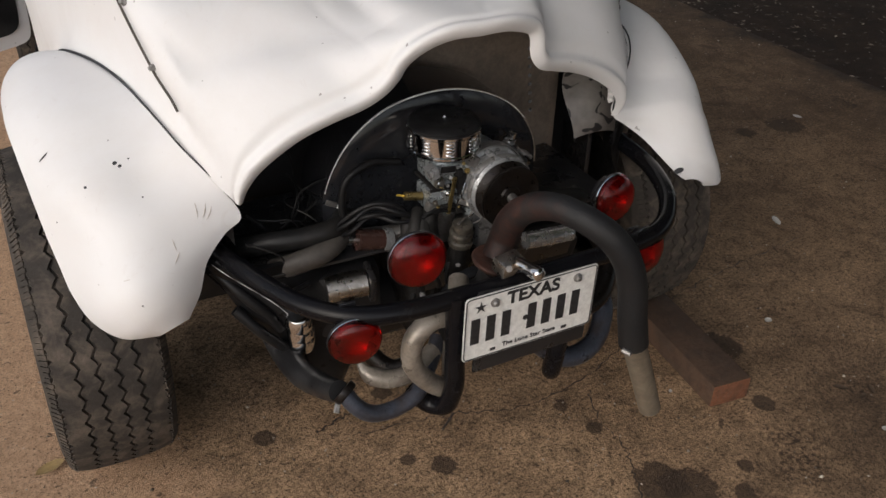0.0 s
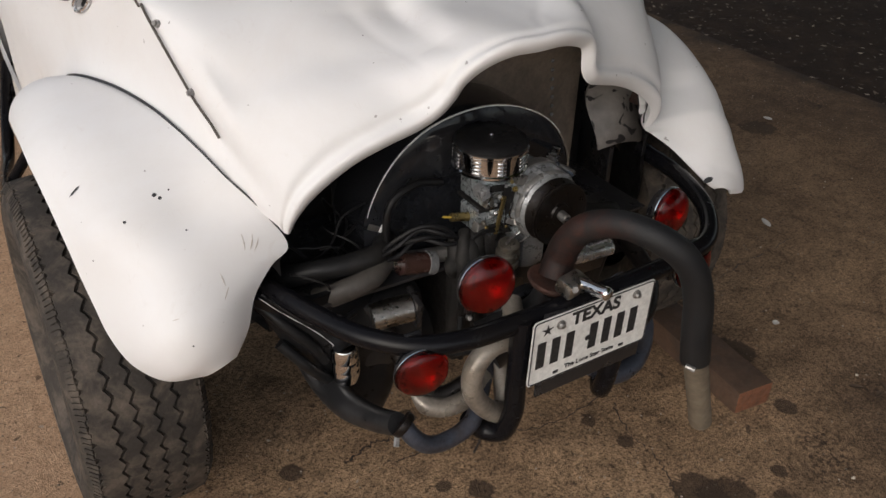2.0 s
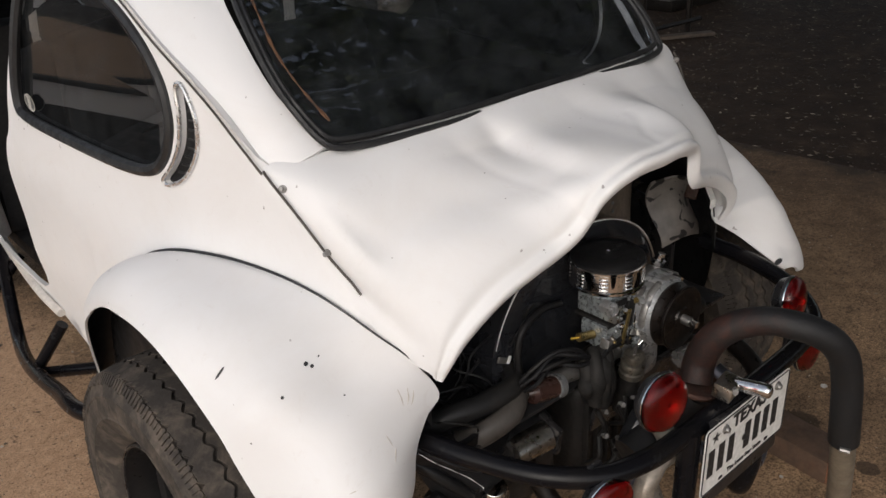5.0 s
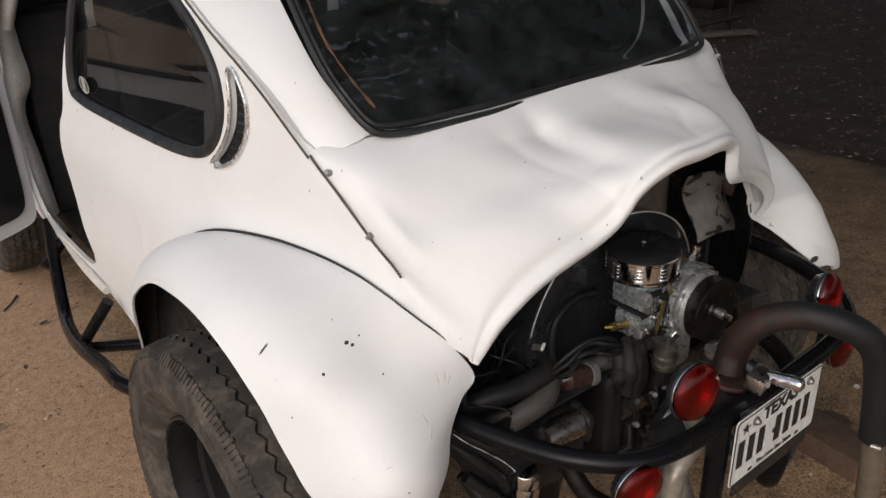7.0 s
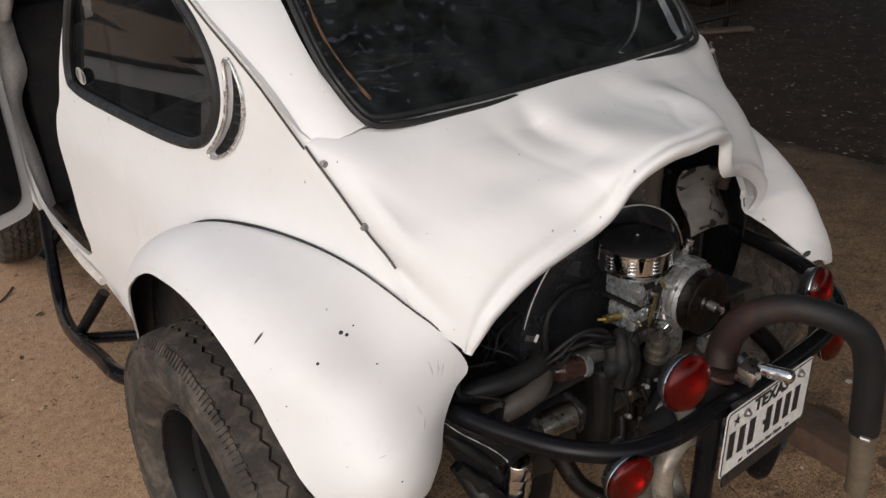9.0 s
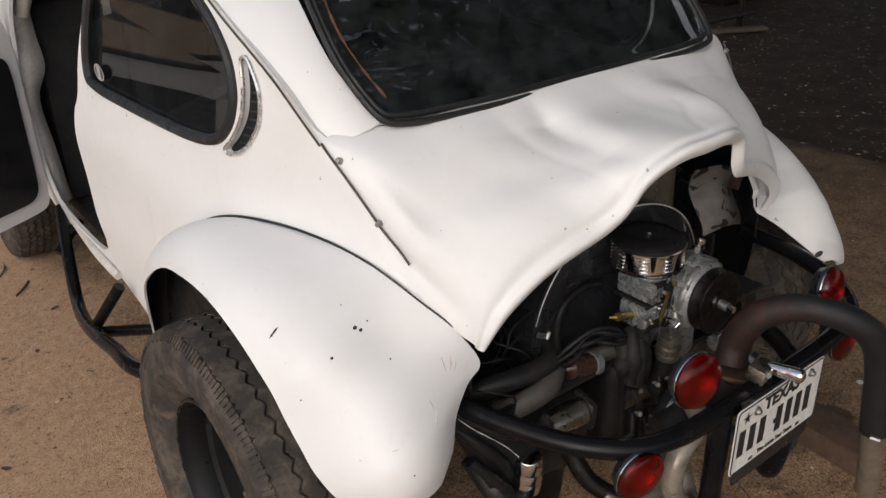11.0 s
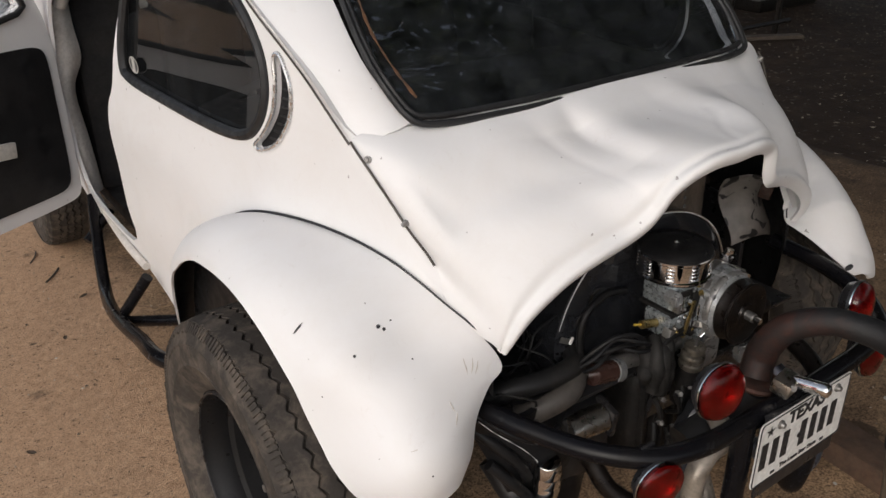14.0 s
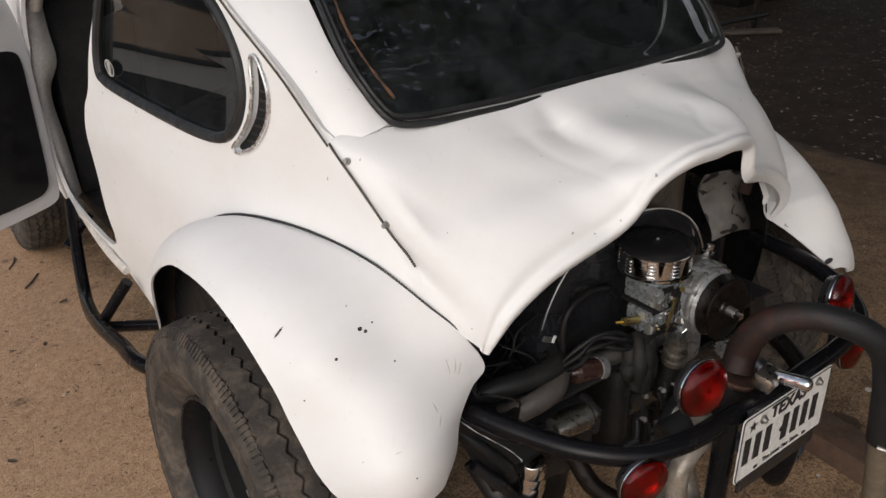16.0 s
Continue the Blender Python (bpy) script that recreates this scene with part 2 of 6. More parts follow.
def concrete():
    m, nt, p = nodes_of("stained_concrete", (0.34, 0.27, 0.2), 0.85)
    p.inputs["Specular IOR Level"].default_value = 0.2
    v = coord(nt)
    broad = ramp(nt, noise_tex(nt, v, 1.5, 8, 0.68, 0.6), [(0.3, (0.46, 0.306, 0.184)), (0.5, (0.33, 0.216, 0.129)), (0.7, (0.145, 0.095, 0.06))])
    grit = ramp(nt, noise_tex(nt, v, 75, 4, 0.8), [(0.32, 0.3), (0.5, 1.0), (0.72, 1.5)])
    sand = ramp(nt, noise_tex(nt, v, 170, 3, 0.7), [(0.36, 0.2), (0.47, 1.0), (0.68, 1.35)])
    col = mix(nt, 1.0, broad, grit, "MULTIPLY")
    col = mix(nt, 0.85, col, sand, "MULTIPLY")
    mott = ramp(nt, noise_tex(nt, v, 11, 7, 0.75, 0.6), [(0.3, 0.4), (0.48, 1.0), (0.72, 1.55)])
    col = mix(nt, 0.9, col, mott, "MULTIPLY")
    # pinkish sand trodden over the near side of the slab
    side = nt.nodes.new("ShaderNodeSeparateXYZ")
    nt.links.new(v, side.inputs[0])
    q = nt.nodes.new("ShaderNodeMath")
    q.operation = "MULTIPLY_ADD"
    nt.links.new(noise_tex(nt, v, 2.2, 6, 0.65, 0.3), q.inputs[0])
    q.inputs[1].default_value = -0.7
    nt.links.new(side.outputs[0], q.inputs[2])
    flip = nt.nodes.new("ShaderNodeMath")
    flip.operation = "MULTIPLY"
    flip.inputs[1].default_value = -1.0
    nt.links.new(q.outputs[0], flip.inputs[0])
    sandy = ramp(nt, noise_tex(nt, v, 34, 6, 0.75), [(0.3, (0.37, 0.224, 0.133)), (0.5, (0.52, 0.332, 0.205)), (0.7, (0.63, 0.42, 0.272))])
    sandy = mix(nt, 0.55, sandy, sand, "MULTIPLY")
    col = mix(nt, ramp(nt, flip.outputs[0], [(0.85, 0.0), (1.0, 0.85)]), col, sandy)
    blot = ramp(nt, noise_tex(nt, v, 4.5, 5, 0.6, 0.3), [(0.64, 0.0), (0.70, 0.55)])
    col = mix(nt, blot, col, (0.075, 0.05, 0.036))
    spots = ramp(nt, noise_tex(nt, v, 19, 3, 0.5, 0.2), [(0.69, 0.0), (0.73, 0.75)])
    col = mix(nt, spots, col, (0.06, 0.043, 0.033))
    drips = ((0.452, -0.055, 0.075), (0.405, -0.01, 0.07), (0.884, 0.311, 0.06), (0.814, 0.085, 0.034), (-0.026, 0.248, 0.034), (-0.096, 0.297, 0.02), (0.334, 0.30, 0.024),
             (0.367, 0.198, 0.024), (-0.06, 0.54, 0.03), (-0.38, 0.51, 0.03), (2.185, 1.362, 0.09), (1.97, 1.375, 0.05), (0.56, -0.12, 0.03), (0.62, -0.06, 0.02))
    clusters = ((0.79, -0.06, 0.085), (0.73, -0.13, 0.07), (2.62, 1.52, 0.2), (1.085, 0.016, 0.05))
    wob = noise_tex(nt, v, 20, 8, 0.72, 0.9)
    speck = ramp(nt, noise_tex(nt, v, 85, 4, 0.7, 0.3), [(0.5, 0.0), (0.58, 0.9)])
    for x, y, r in clusters:
        n = nt.nodes.new("ShaderNodeVectorMath")
        n.operation = "DISTANCE"
        nt.links.new(v, n.inputs[0])
        n.inputs[1].default_value = (x, y, 0)
        q = nt.nodes.new("ShaderNodeMath")
        q.operation = "MULTIPLY_ADD"
        nt.links.new(wob, q.inputs[0])
        q.inputs[1].default_value = -r * 0.8
        nt.links.new(n.outputs["Value"], q.inputs[2])
        zone = ramp(nt, q.outputs[0], [(0.0, 1.0), (r * 0.3, 0.75), (r * 0.75, 0.0)])
        col = mix(nt, mix(nt, 1.0, zone, speck, "MULTIPLY"), col, (0.045, 0.03, 0.022))
    for x, y, r in drips:
        r *= 0.62
        n = nt.nodes.new("ShaderNodeVectorMath")
        n.operation = "DISTANCE"
        nt.links.new(v, n.inputs[0])
        n.inputs[1].default_value = (x, y, 0)
        q = nt.nodes.new("ShaderNodeMath")
        q.operation = "MULTIPLY_ADD"
        nt.links.new(wob, q.inputs[0])
        q.inputs[1].default_value = -r * 2.6
        nt.links.new(n.outputs["Value"], q.inputs[2])
        col = mix(nt, ramp(nt, q.outputs[0], [(0.0, 0.82), (r * 0.05, 0.6), (max(r * 0.16, 0.004), 0.0)]), col, (0.06, 0.041, 0.03))
    pits = ramp(nt, noise_tex(nt, v, 110, 2, 0.6, 0.2), [(0.62, 0.0), (0.68, 0.75)])
    col = mix(nt, pits, col, (0.05, 0.034, 0.024))
    fleck = ramp(nt, noise_tex(nt, v, 42, 5, 0.6, 0.5), [(0.635, 0.0), (0.665, 0.75)])
    col = mix(nt, fleck, col, (0.07, 0.045, 0.03))
    pale = ramp(nt, noise_tex(nt, v, 48, 2, 0.5), [(0.72, 0.0), (0.76, 0.6)])
    col = mix(nt, pale, col, (0.5, 0.46, 0.4))
    # dirt washed in over the slab's edge, and the light's falloff painted further in
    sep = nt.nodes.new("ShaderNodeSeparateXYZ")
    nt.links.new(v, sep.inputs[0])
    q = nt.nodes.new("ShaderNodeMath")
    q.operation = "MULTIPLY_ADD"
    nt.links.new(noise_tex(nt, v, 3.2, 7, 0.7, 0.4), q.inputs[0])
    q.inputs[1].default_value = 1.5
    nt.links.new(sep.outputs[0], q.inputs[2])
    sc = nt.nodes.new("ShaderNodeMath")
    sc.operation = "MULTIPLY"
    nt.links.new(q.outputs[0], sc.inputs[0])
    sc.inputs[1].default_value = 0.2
    # darker tint towards the far side: fading light put into the colour
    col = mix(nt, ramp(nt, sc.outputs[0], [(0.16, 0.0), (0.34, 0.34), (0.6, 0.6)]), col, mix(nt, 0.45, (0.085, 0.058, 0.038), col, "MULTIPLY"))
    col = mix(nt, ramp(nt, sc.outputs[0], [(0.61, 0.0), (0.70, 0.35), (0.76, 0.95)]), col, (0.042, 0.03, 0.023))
    nt.links.new(col, p.inputs["Base Color"])
    bump(nt, p, noise_tex(nt, v, 120, 5, 0.8), 0.9, 0.008)
    return m


def dirt():
    m, nt, p = nodes_of("leafy_dirt", (0.05, 0.038, 0.03), 0.95)
    v = coord(nt)
    col = ramp(nt, noise_tex(nt, v, 5, 8, 0.7, 0.4), [(0.3, (0.017, 0.0115, 0.0085)), (0.55, (0.036, 0.0235, 0.0165)), (0.75, (0.076, 0.05, 0.033))])
    fl = ramp(nt, noise_tex(nt, v, 60, 2, 0.5), [(0.72, 0.0), (0.76, 0.5)])
    nt.links.new(mix(nt, fl, col, (0.2, 0.17, 0.14)), p.inputs["Base Color"])
    p.inputs["Specular IOR Level"].default_value = 0.2
    bump(nt, p, noise_tex(nt, v, 35, 6, 0.7), 0.8, 0.02)
    return m


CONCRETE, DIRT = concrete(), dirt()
STAIN = worn("oil_stain", (0.05, 0.036, 0.028), (0.09, 0.065, 0.048), 0.6, scale=12)
LEAFDRY = worn("dry_leaf", (0.35, 0.24, 0.1), (0.2, 0.12, 0.06), 0.8, scale=30)
LEAFDARK = worn("dark_dry_leaf", (0.085, 0.055, 0.034), (0.04, 0.026, 0.018), 0.85, scale=30)
PALE = worn("pale_scrap", (0.6, 0.58, 0.54), (0.4, 0.37, 0.33), 0.7, scale=30)


def leafy():
    m, nt, p = nodes_of("tree_leaf", (0.05, 0.08, 0.03), 0.5)
    n = nt.nodes.new("ShaderNodeNewGeometry")
    nt.links.new(ramp(nt, n.outputs["Random Per Island"], [(0.0, (0.03, 0.05, 0.016)), (1.0, (0.085, 0.12, 0.04))]), p.inputs["Base Color"])
    return m


LEAF = leafy()
GALVAN = worn("dull_galvanised_sheet", (0.15, 0.15, 0.16), (0.06, 0.055, 0.05), 0.6, 0.3, scale=5, amount=0.8)
BARK = worn("bark", (0.09, 0.07, 0.055), (0.04, 0.032, 0.026), 0.95, scale=6, fine=40, bumpy=0.9, dist=0.02)


# ---------------------------------------------------------------- mesh helpers
def part(name, bm, material, parent=None, label="", smooth=True):
    """Links a bmesh as one mesh object, under a thing or a part when given."""
    me = bpy.data.meshes.new(name)
    bmesh.ops.recalc_face_normals(bm, faces=bm.faces)
    for f in bm.faces:
        f.smooth = smooth
    bm.to_mesh(me)
    bm.free()
    for mat in material if isinstance(material, tuple) else (material,):
        me.materials.append(mat)
    ob = new(name, me)
    if parent:
        ob.parent = parent
    if smooth:
        me.set_sharp_from_angle(angle=radians(40))
    return tagged(ob, label) if label else ob


def holder(name, parent=None, at=(0, 0, 0)):
    e = new(name)
    e.empty_display_size = 0.1
    e.location = at
    if parent:
        e.parent = parent
    return e


def spline(points, knots=None):
    """A smooth curve through the points: returns f(s) for s from 0 to 1."""
    p = np.array(points, float)
    k = np.array(knots if knots is not None else np.linspace(0, 1, len(p)), float)
    d = np.diff(k)[:, None]
    slope = np.diff(p, axis=0) / d
    m = np.zeros_like(p)
    m[0], m[-1] = slope[0], slope[-1]
    m[1:-1] = (slope[:-1] * d[1:] + slope[1:] * d[:-1]) / (d[1:] + d[:-1])

    def f(s):
        s = min(max(s, 0.0), 1.0)
        i = min(int(np.searchsorted(k, s, "right")) - 1, len(k) - 2)
        h = k[i + 1] - k[i]
        t = (s - k[i]) / h
        return ((2 * t**3 - 3 * t**2 + 1) * p[i] + (t**3 - 2 * t**2 + t) * h * m[i]
                + (-2 * t**3 + 3 * t**2) * p[i + 1] + (t**3 - t**2) * h * m[i + 1])
    return f


def along(points):
    """The same with knots by length."""
    p = np.array(points, float)
    k = np.concatenate([[0], np.cumsum(np.linalg.norm(np.diff(p, axis=0), axis=1))])
    return spline(p, k / k[-1])


def sheet(fn, nu, nv, bm=None, close_u=False):
    """A grid of faces over fn(u, v), u and v from 0 to 1."""
    bm = bm or bmesh.new()
    rows = [[bm.verts.new(fn(i / (nu - (0 if close_u else 1)), j / (nv - 1))) for j in range(nv)] for i in range(nu)]
    for i in range(nu if close_u else nu - 1):
        a, b = rows[i], rows[(i + 1) % nu]
        for j in range(nv - 1):
            bm.faces.new((a[j], b[j], b[j + 1], a[j + 1]))
    return bm


def tube(points, radius, sides=14, steps=None, caps=True, bm=None, straight=False):
    """A round tube along a smooth line; radius is a number or f(s)."""
    bm = bm or bmesh.new()
    f = along(points)
    n = steps or (len(points) if straight else max(6 * (len(points) - 1), 8))
    cs = [np.array(p, float) for p in points] if straight else [f(i / (n - 1)) for i in range(n)]
    n = len(cs)
    up, rings = None, []
    for i, c in enumerate(cs):
        t = Vector(cs[min(i + 1, n - 1)] - cs[max(i - 1, 0)]).normalized()
        if up is None:
            up = t.orthogonal().normalized()
        up = (up - t * up.dot(t)).normalized()
        side = t.cross(up)
        r = radius(i / (n - 1)) if callable(radius) else radius
        rings.append([bm.verts.new(Vector(c) + (up * math.cos(a) + side * math.sin(a)) * r)
                      for a in (2 * math.pi * k / sides for k in range(sides))])
    for a, b in zip(rings, rings[1:]):
        for k in range(sides):
            bm.faces.new((a[k], a[(k + 1) % sides], b[(k + 1) % sides], b[k]))
    if caps:
        bm.faces.new(rings[0][::-1])
        bm.faces.new(rings[-1])
    return bm


def lathe(profile, m=Matrix(), sides=40, bm=None):
    """Turns a profile of (radius, height) round the local z axis, then places it by m."""
    bm = bm or bmesh.new()
    rings = []
    for r, h in profile:
        if r < 1e-6:
            rings.append([bm.verts.new(m @ Vector((0, 0, h)))])
        else:
            rings.append([bm.verts.new(m @ Vector((r * math.cos(a), r * math.sin(a), h)))
                          for a in (2 * math.pi * k / sides for k in range(sides))])
    for a, b in zip(rings, rings[1:]):
        for k in range(sides):
            q = (k + 1) % sides
            if len(a) == 1 and len(b) == 1:
                continue
            if len(a) == 1:
                bm.faces.new((a[0], b[k], b[q]))
            elif len(b) == 1:
                bm.faces.new((a[k], a[q], b[0]))
            else:
                bm.faces.new((a[k], a[q], b[q], b[k]))
    return bm


def block(size, m=Matrix(), bevel=0.004, bm=None, seg=2):
    """A bevelled box of that size about its own middle, placed by m."""
    out = bm or bmesh.new()
    b = bmesh.new()
    bmesh.ops.create_cube(b, size=1)
    bmesh.ops.scale(b, vec=size, verts=b.verts)
    if bevel:
        bmesh.ops.bevel(b, geom=b.edges[:], offset=min(bevel, min(size) * 0.45), segments=seg, affect="EDGES", profile=0.6)
    vs = {v: out.verts.new(m @ v.co) for v in b.verts}
    for f in b.faces:
        out.faces.new([vs[v] for v in f.verts])
    b.free()
    return out


def facing(at, d, roll=0):
    """A pose whose z axis points along d."""
    return Matrix.Translation(at) @ Vector(d).to_track_quat("Z", "Y").to_matrix().to_4x4() @ pose(0, 0, 0, 0, 0, roll)


def prism(outline, axis, lo, hi):
    """A prism over an outline in (y, z) along x, or in (x, z) along y."""
    bm = bmesh.new()
    def place(a, b, w):
        return (w, a, b) if axis == "x" else (a, w, b)
    one = [bm.verts.new(place(a, b, lo)) for a, b in outline]
    two = [bm.verts.new(place(a, b, hi)) for a, b in outline]
    bm.faces.new(one[::-1])
    bm.faces.new(two)
    for i in range(len(one)):
        j = (i + 1) % len(one)
        bm.faces.new((one[i], one[j], two[j], two[i]))
    bmesh.ops.recalc_face_normals(bm, faces=bm.faces)
    return bm


def settled(ob, thick=0.0, cutters=(), inner=0, even=True):
    """Gives the mesh its thickness and cuts the openings through it for good."""
    if thick:
        s = ob.modifiers.new("thickness", "SOLIDIFY")
        s.thickness, s.offset, s.material_offset, s.use_even_offset = thick, -1, inner, even
    made = []
    for bm in cutters:
        me = bpy.data.meshes.new("cutter")
        bm.to_mesh(me)
        bm.free()
        c = new("cutter", me)
        made.append(c)
        b = ob.modifiers.new("opening", "BOOLEAN")
        b.operation, b.object, b.solver = "DIFFERENCE", c, "EXACT"
    bpy.context.view_layer.update()
    dg = bpy.context.evaluated_depsgraph_get()
    me = bpy.data.meshes.new_from_object(ob.evaluated_get(dg))
    ob.modifiers.clear()
    ob.data = me
    for c in made:
        bpy.data.objects.remove(c)
    me.set_sharp_from_angle(angle=radians(40))
    return ob


def lean(names, parent):
    """The far half of the tail is bent up a little: raises that half of the named parts."""
    for ob in parent.children_recursive:
        if ob.type == "MESH" and ob.name.split(".")[0] in names:
            for v in ob.data.vertices:
                if v.co.x > 0:
                    v.co.z += 0.08 * v.co.x ** 1.25 / 0.6 ** 0.25 * min(max((0.46 - v.co.y) / 0.12, 0), 1)


def writing(name, text, size, m, material, parent, wide=1.0, thick=0.0006, bold=0.0):
    cu = bpy.data.curves.new(name, "FONT")
    cu.body, cu.size, cu.align_x, cu.align_y, cu.extrude = text, size, "CENTER", "CENTER", thick
    cu.offset = bold
    tmp = new(name, cu)
    bpy.context.view_layer.update()
    me = bpy.data.meshes.new_from_object(tmp.evaluated_get(bpy.context.evaluated_depsgraph_get()))
    bpy.data.objects.remove(tmp)
    me.transform(m @ Matrix.Diagonal((wide, 1, 1, 1)))
    me.materials.clear()
    me.materials.append(material)
    ob = new(name, me)
    ob.parent = parent
    return ob


# ---------------------------------------------------------------- ground
def ground():
    bm = bmesh.new()
    ring = [(-400, -400), (400, -400), (400, 400), (-400, 400)]
    bm.faces.new([bm.verts.new((x, y, -0.03)) for x, y in ring])
    tagged(part("ground", bm, DIRT, smooth=False), "dark dirt strewn with dry leaves beside the slab", "ground", kind="structure")
    bm = bmesh.new()
    rng = random.Random(4)
    edge = [(2.95 + rng.uniform(-0.03, 0.03), -8 + 0.5 * i) for i in range(53)]
    top = [(-9, 18), (-9, -8)] + edge
    ring = [bm.verts.new((x, y, 0)) for x, y in top]
    low = [bm.verts.new((x, y, -0.12)) for x, y in top]
    bm.faces.new(ring)
    for i in range(len(ring)):
        j = (i + 1) % len(ring)
        bm.faces.new((ring[i], low[i], low[j], ring[j]))
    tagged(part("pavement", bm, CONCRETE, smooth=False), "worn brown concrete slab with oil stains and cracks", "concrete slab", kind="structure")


ground()


# ---------------------------------------------------------------- the car: shell
car = holder("baja_bug")
tagged(car, "white off-road beetle car with open engine bay and open door", "car")

WIDTH = spline([(0.405,), (0.462,), (0.489,), (0.517,), (0.538,), (0.572,), (0.605,), (0.632,), (0.648,), (0.655,), (0.645,), (0.6,)],
               np.interp([0.30, 0.44, 0.50, 0.593, 0.66, 0.80, 1.0, 1.3, 1.55, 1.9, 2.4, 2.8], [0.30, 2.8], [0, 1]))
GUTTER = spline([(0.68,), (0.765,), (0.868,), (0.955,), (1.047,), (1.111,), (1.155,), (1.203,), (1.257,), (1.328,), (1.395,), (1.455,), (1.455,), (1.36,), (1.19,), (1.0,)],
                np.interp([0.30, 0.36, 0.444, 0.51, 0.593, 0.655, 0.70, 0.764, 0.854, 0.98, 1.15, 1.5, 2.0, 2.36, 2.6, 2.8], [0.30, 2.8], [0, 1]))
ROOF = spline([(1.09,), (1.17,), (1.235,), (1.315,), (1.40,), (1.49,), (1.545,), (1.56,), (1.52,), (1.42,), (1.25,), (1.06,)],
              np.interp([0.56, 0.63, 0.70, 0.80, 0.93, 1.12, 1.4, 1.8, 2.2, 2.42, 2.62, 2.8], [0.56, 2.8], [0, 1]))


def side_x(y, z):
    w = WIDTH((y - 0.30) / 2.5)[0]
    lean = 0.42 * max(z - 1.02, 0) ** 1.6 * (0.35 + 0.65 * min(max((y - 0.7) / 0.8, 0), 1))
    tuck = 0.10 * max(0.62 - z, 0) ** 1.3 * 2
    return w - lean - tuck + 0.012 * math.exp(-((z - 0.86) / 0.10) ** 2) * min(max((y - 0.9) / 0.4, 0), 1)


def gutter(y):
    return GUTTER((y - 0.30) / 2.5)[0]


QUARTER = [(1.555, 1.035), (1.49, 1.012), (1.2, 1.004), (0.97, 1.0), (0.90, 1.018), (0.855, 1.06), (0.832, 1.12), (0.845, 1.19), (0.90, 1.255),
           (0.99, 1.31), (1.12, 1.352), (1.28, 1.38), (1.44, 1.39), (1.49, 1.375), (1.515, 1.30)]
CRESCENT = [(0.872, 1.002), (0.815, 1.026), (0.770, 1.083), (0.764, 1.142), (0.794, 1.196), (0.813, 1.194), (0.806, 1.14), (0.816, 1.085), (0.852, 1.036), (0.888, 1.008)]
DOORWAY = [(1.70, 0.46), (1.735, 0.70), (1.69, 0.92), (1.635, 0.97), (1.58, 1.10), (1.50, 1.30), (1.53, 1.41), (1.62, 1.435), (1.95, 1.435), (2.12, 1.38),
           (2.27, 1.12), (2.31, 0.92), (2.31, 0.52), (2.26, 0.46)]


def smoothed(outline, n=4):
    """A closed outline with rounded corners."""
    for _ in range(n):
        out = []
        for i in range(len(outline)):
            a, b = np.array(outline[i]), np.array(outline[(i + 1) % len(outline)])
            out += [tuple(a * 0.78 + b * 0.22), tuple(a * 0.22 + b * 0.78)]
        outline = out
        if len(outline) > 110:
            break
    return outline


def grown(outline, d):
    c = np.array(outline)
    nx = np.roll(c, -1, 0) - np.roll(c, 1, 0)
    n = np.stack([nx[:, 1], -nx[:, 0]], 1)
    n /= np.linalg.norm(n, axis=1)[:, None] + 1e-9
    area = np.sum(c[:, 0] * np.roll(c[:, 1], -1) - np.roll(c[:, 0], -1) * c[:, 1])
    return [tuple(p) for p in c + n * d * (1 if area > 0 else -1)]


# line on the body to which the rear fender is bolted
SEAM = [(0.622, 1.335, 0.385), (0.630, 1.22, 0.64), (0.632, 1.11, 0.75), (0.628, 0.97, 0.835), (0.614, 0.849, 0.885), (0.572, 0.735, 0.895), (0.540, 0.617, 0.893),
        (0.520, 0.52, 0.883), (0.500, 0.463, 0.860), (0.478, 0.415, 0.830), (0.440, 0.37, 0.782), (0.405, 0.350, 0.715), (0.440, 0.342, 0.688), (0.480, 0.324, 0.650),
        (0.503, 0.306, 0.60), (0.53, 0.30, 0.555)]
# the far fender was knocked: its tail sits higher and its crown is flatter
SEAM_FAR = SEAM[:3] + [(0.615, 1.0, 0.822), (0.607, 0.87, 0.867), (0.588, 0.735, 0.888), (0.560, 0.607, 0.895), (0.532, 0.50, 0.887), (0.503, 0.439, 0.862), (0.468, 0.405, 0.82),
                       (0.425, 0.375, 0.775), (0.430, 0.37, 0.75), (0.455, 0.365, 0.732), (0.50, 0.338, 0.695), (0.547, 0.274, 0.635), (0.57, 0.265, 0.617)]


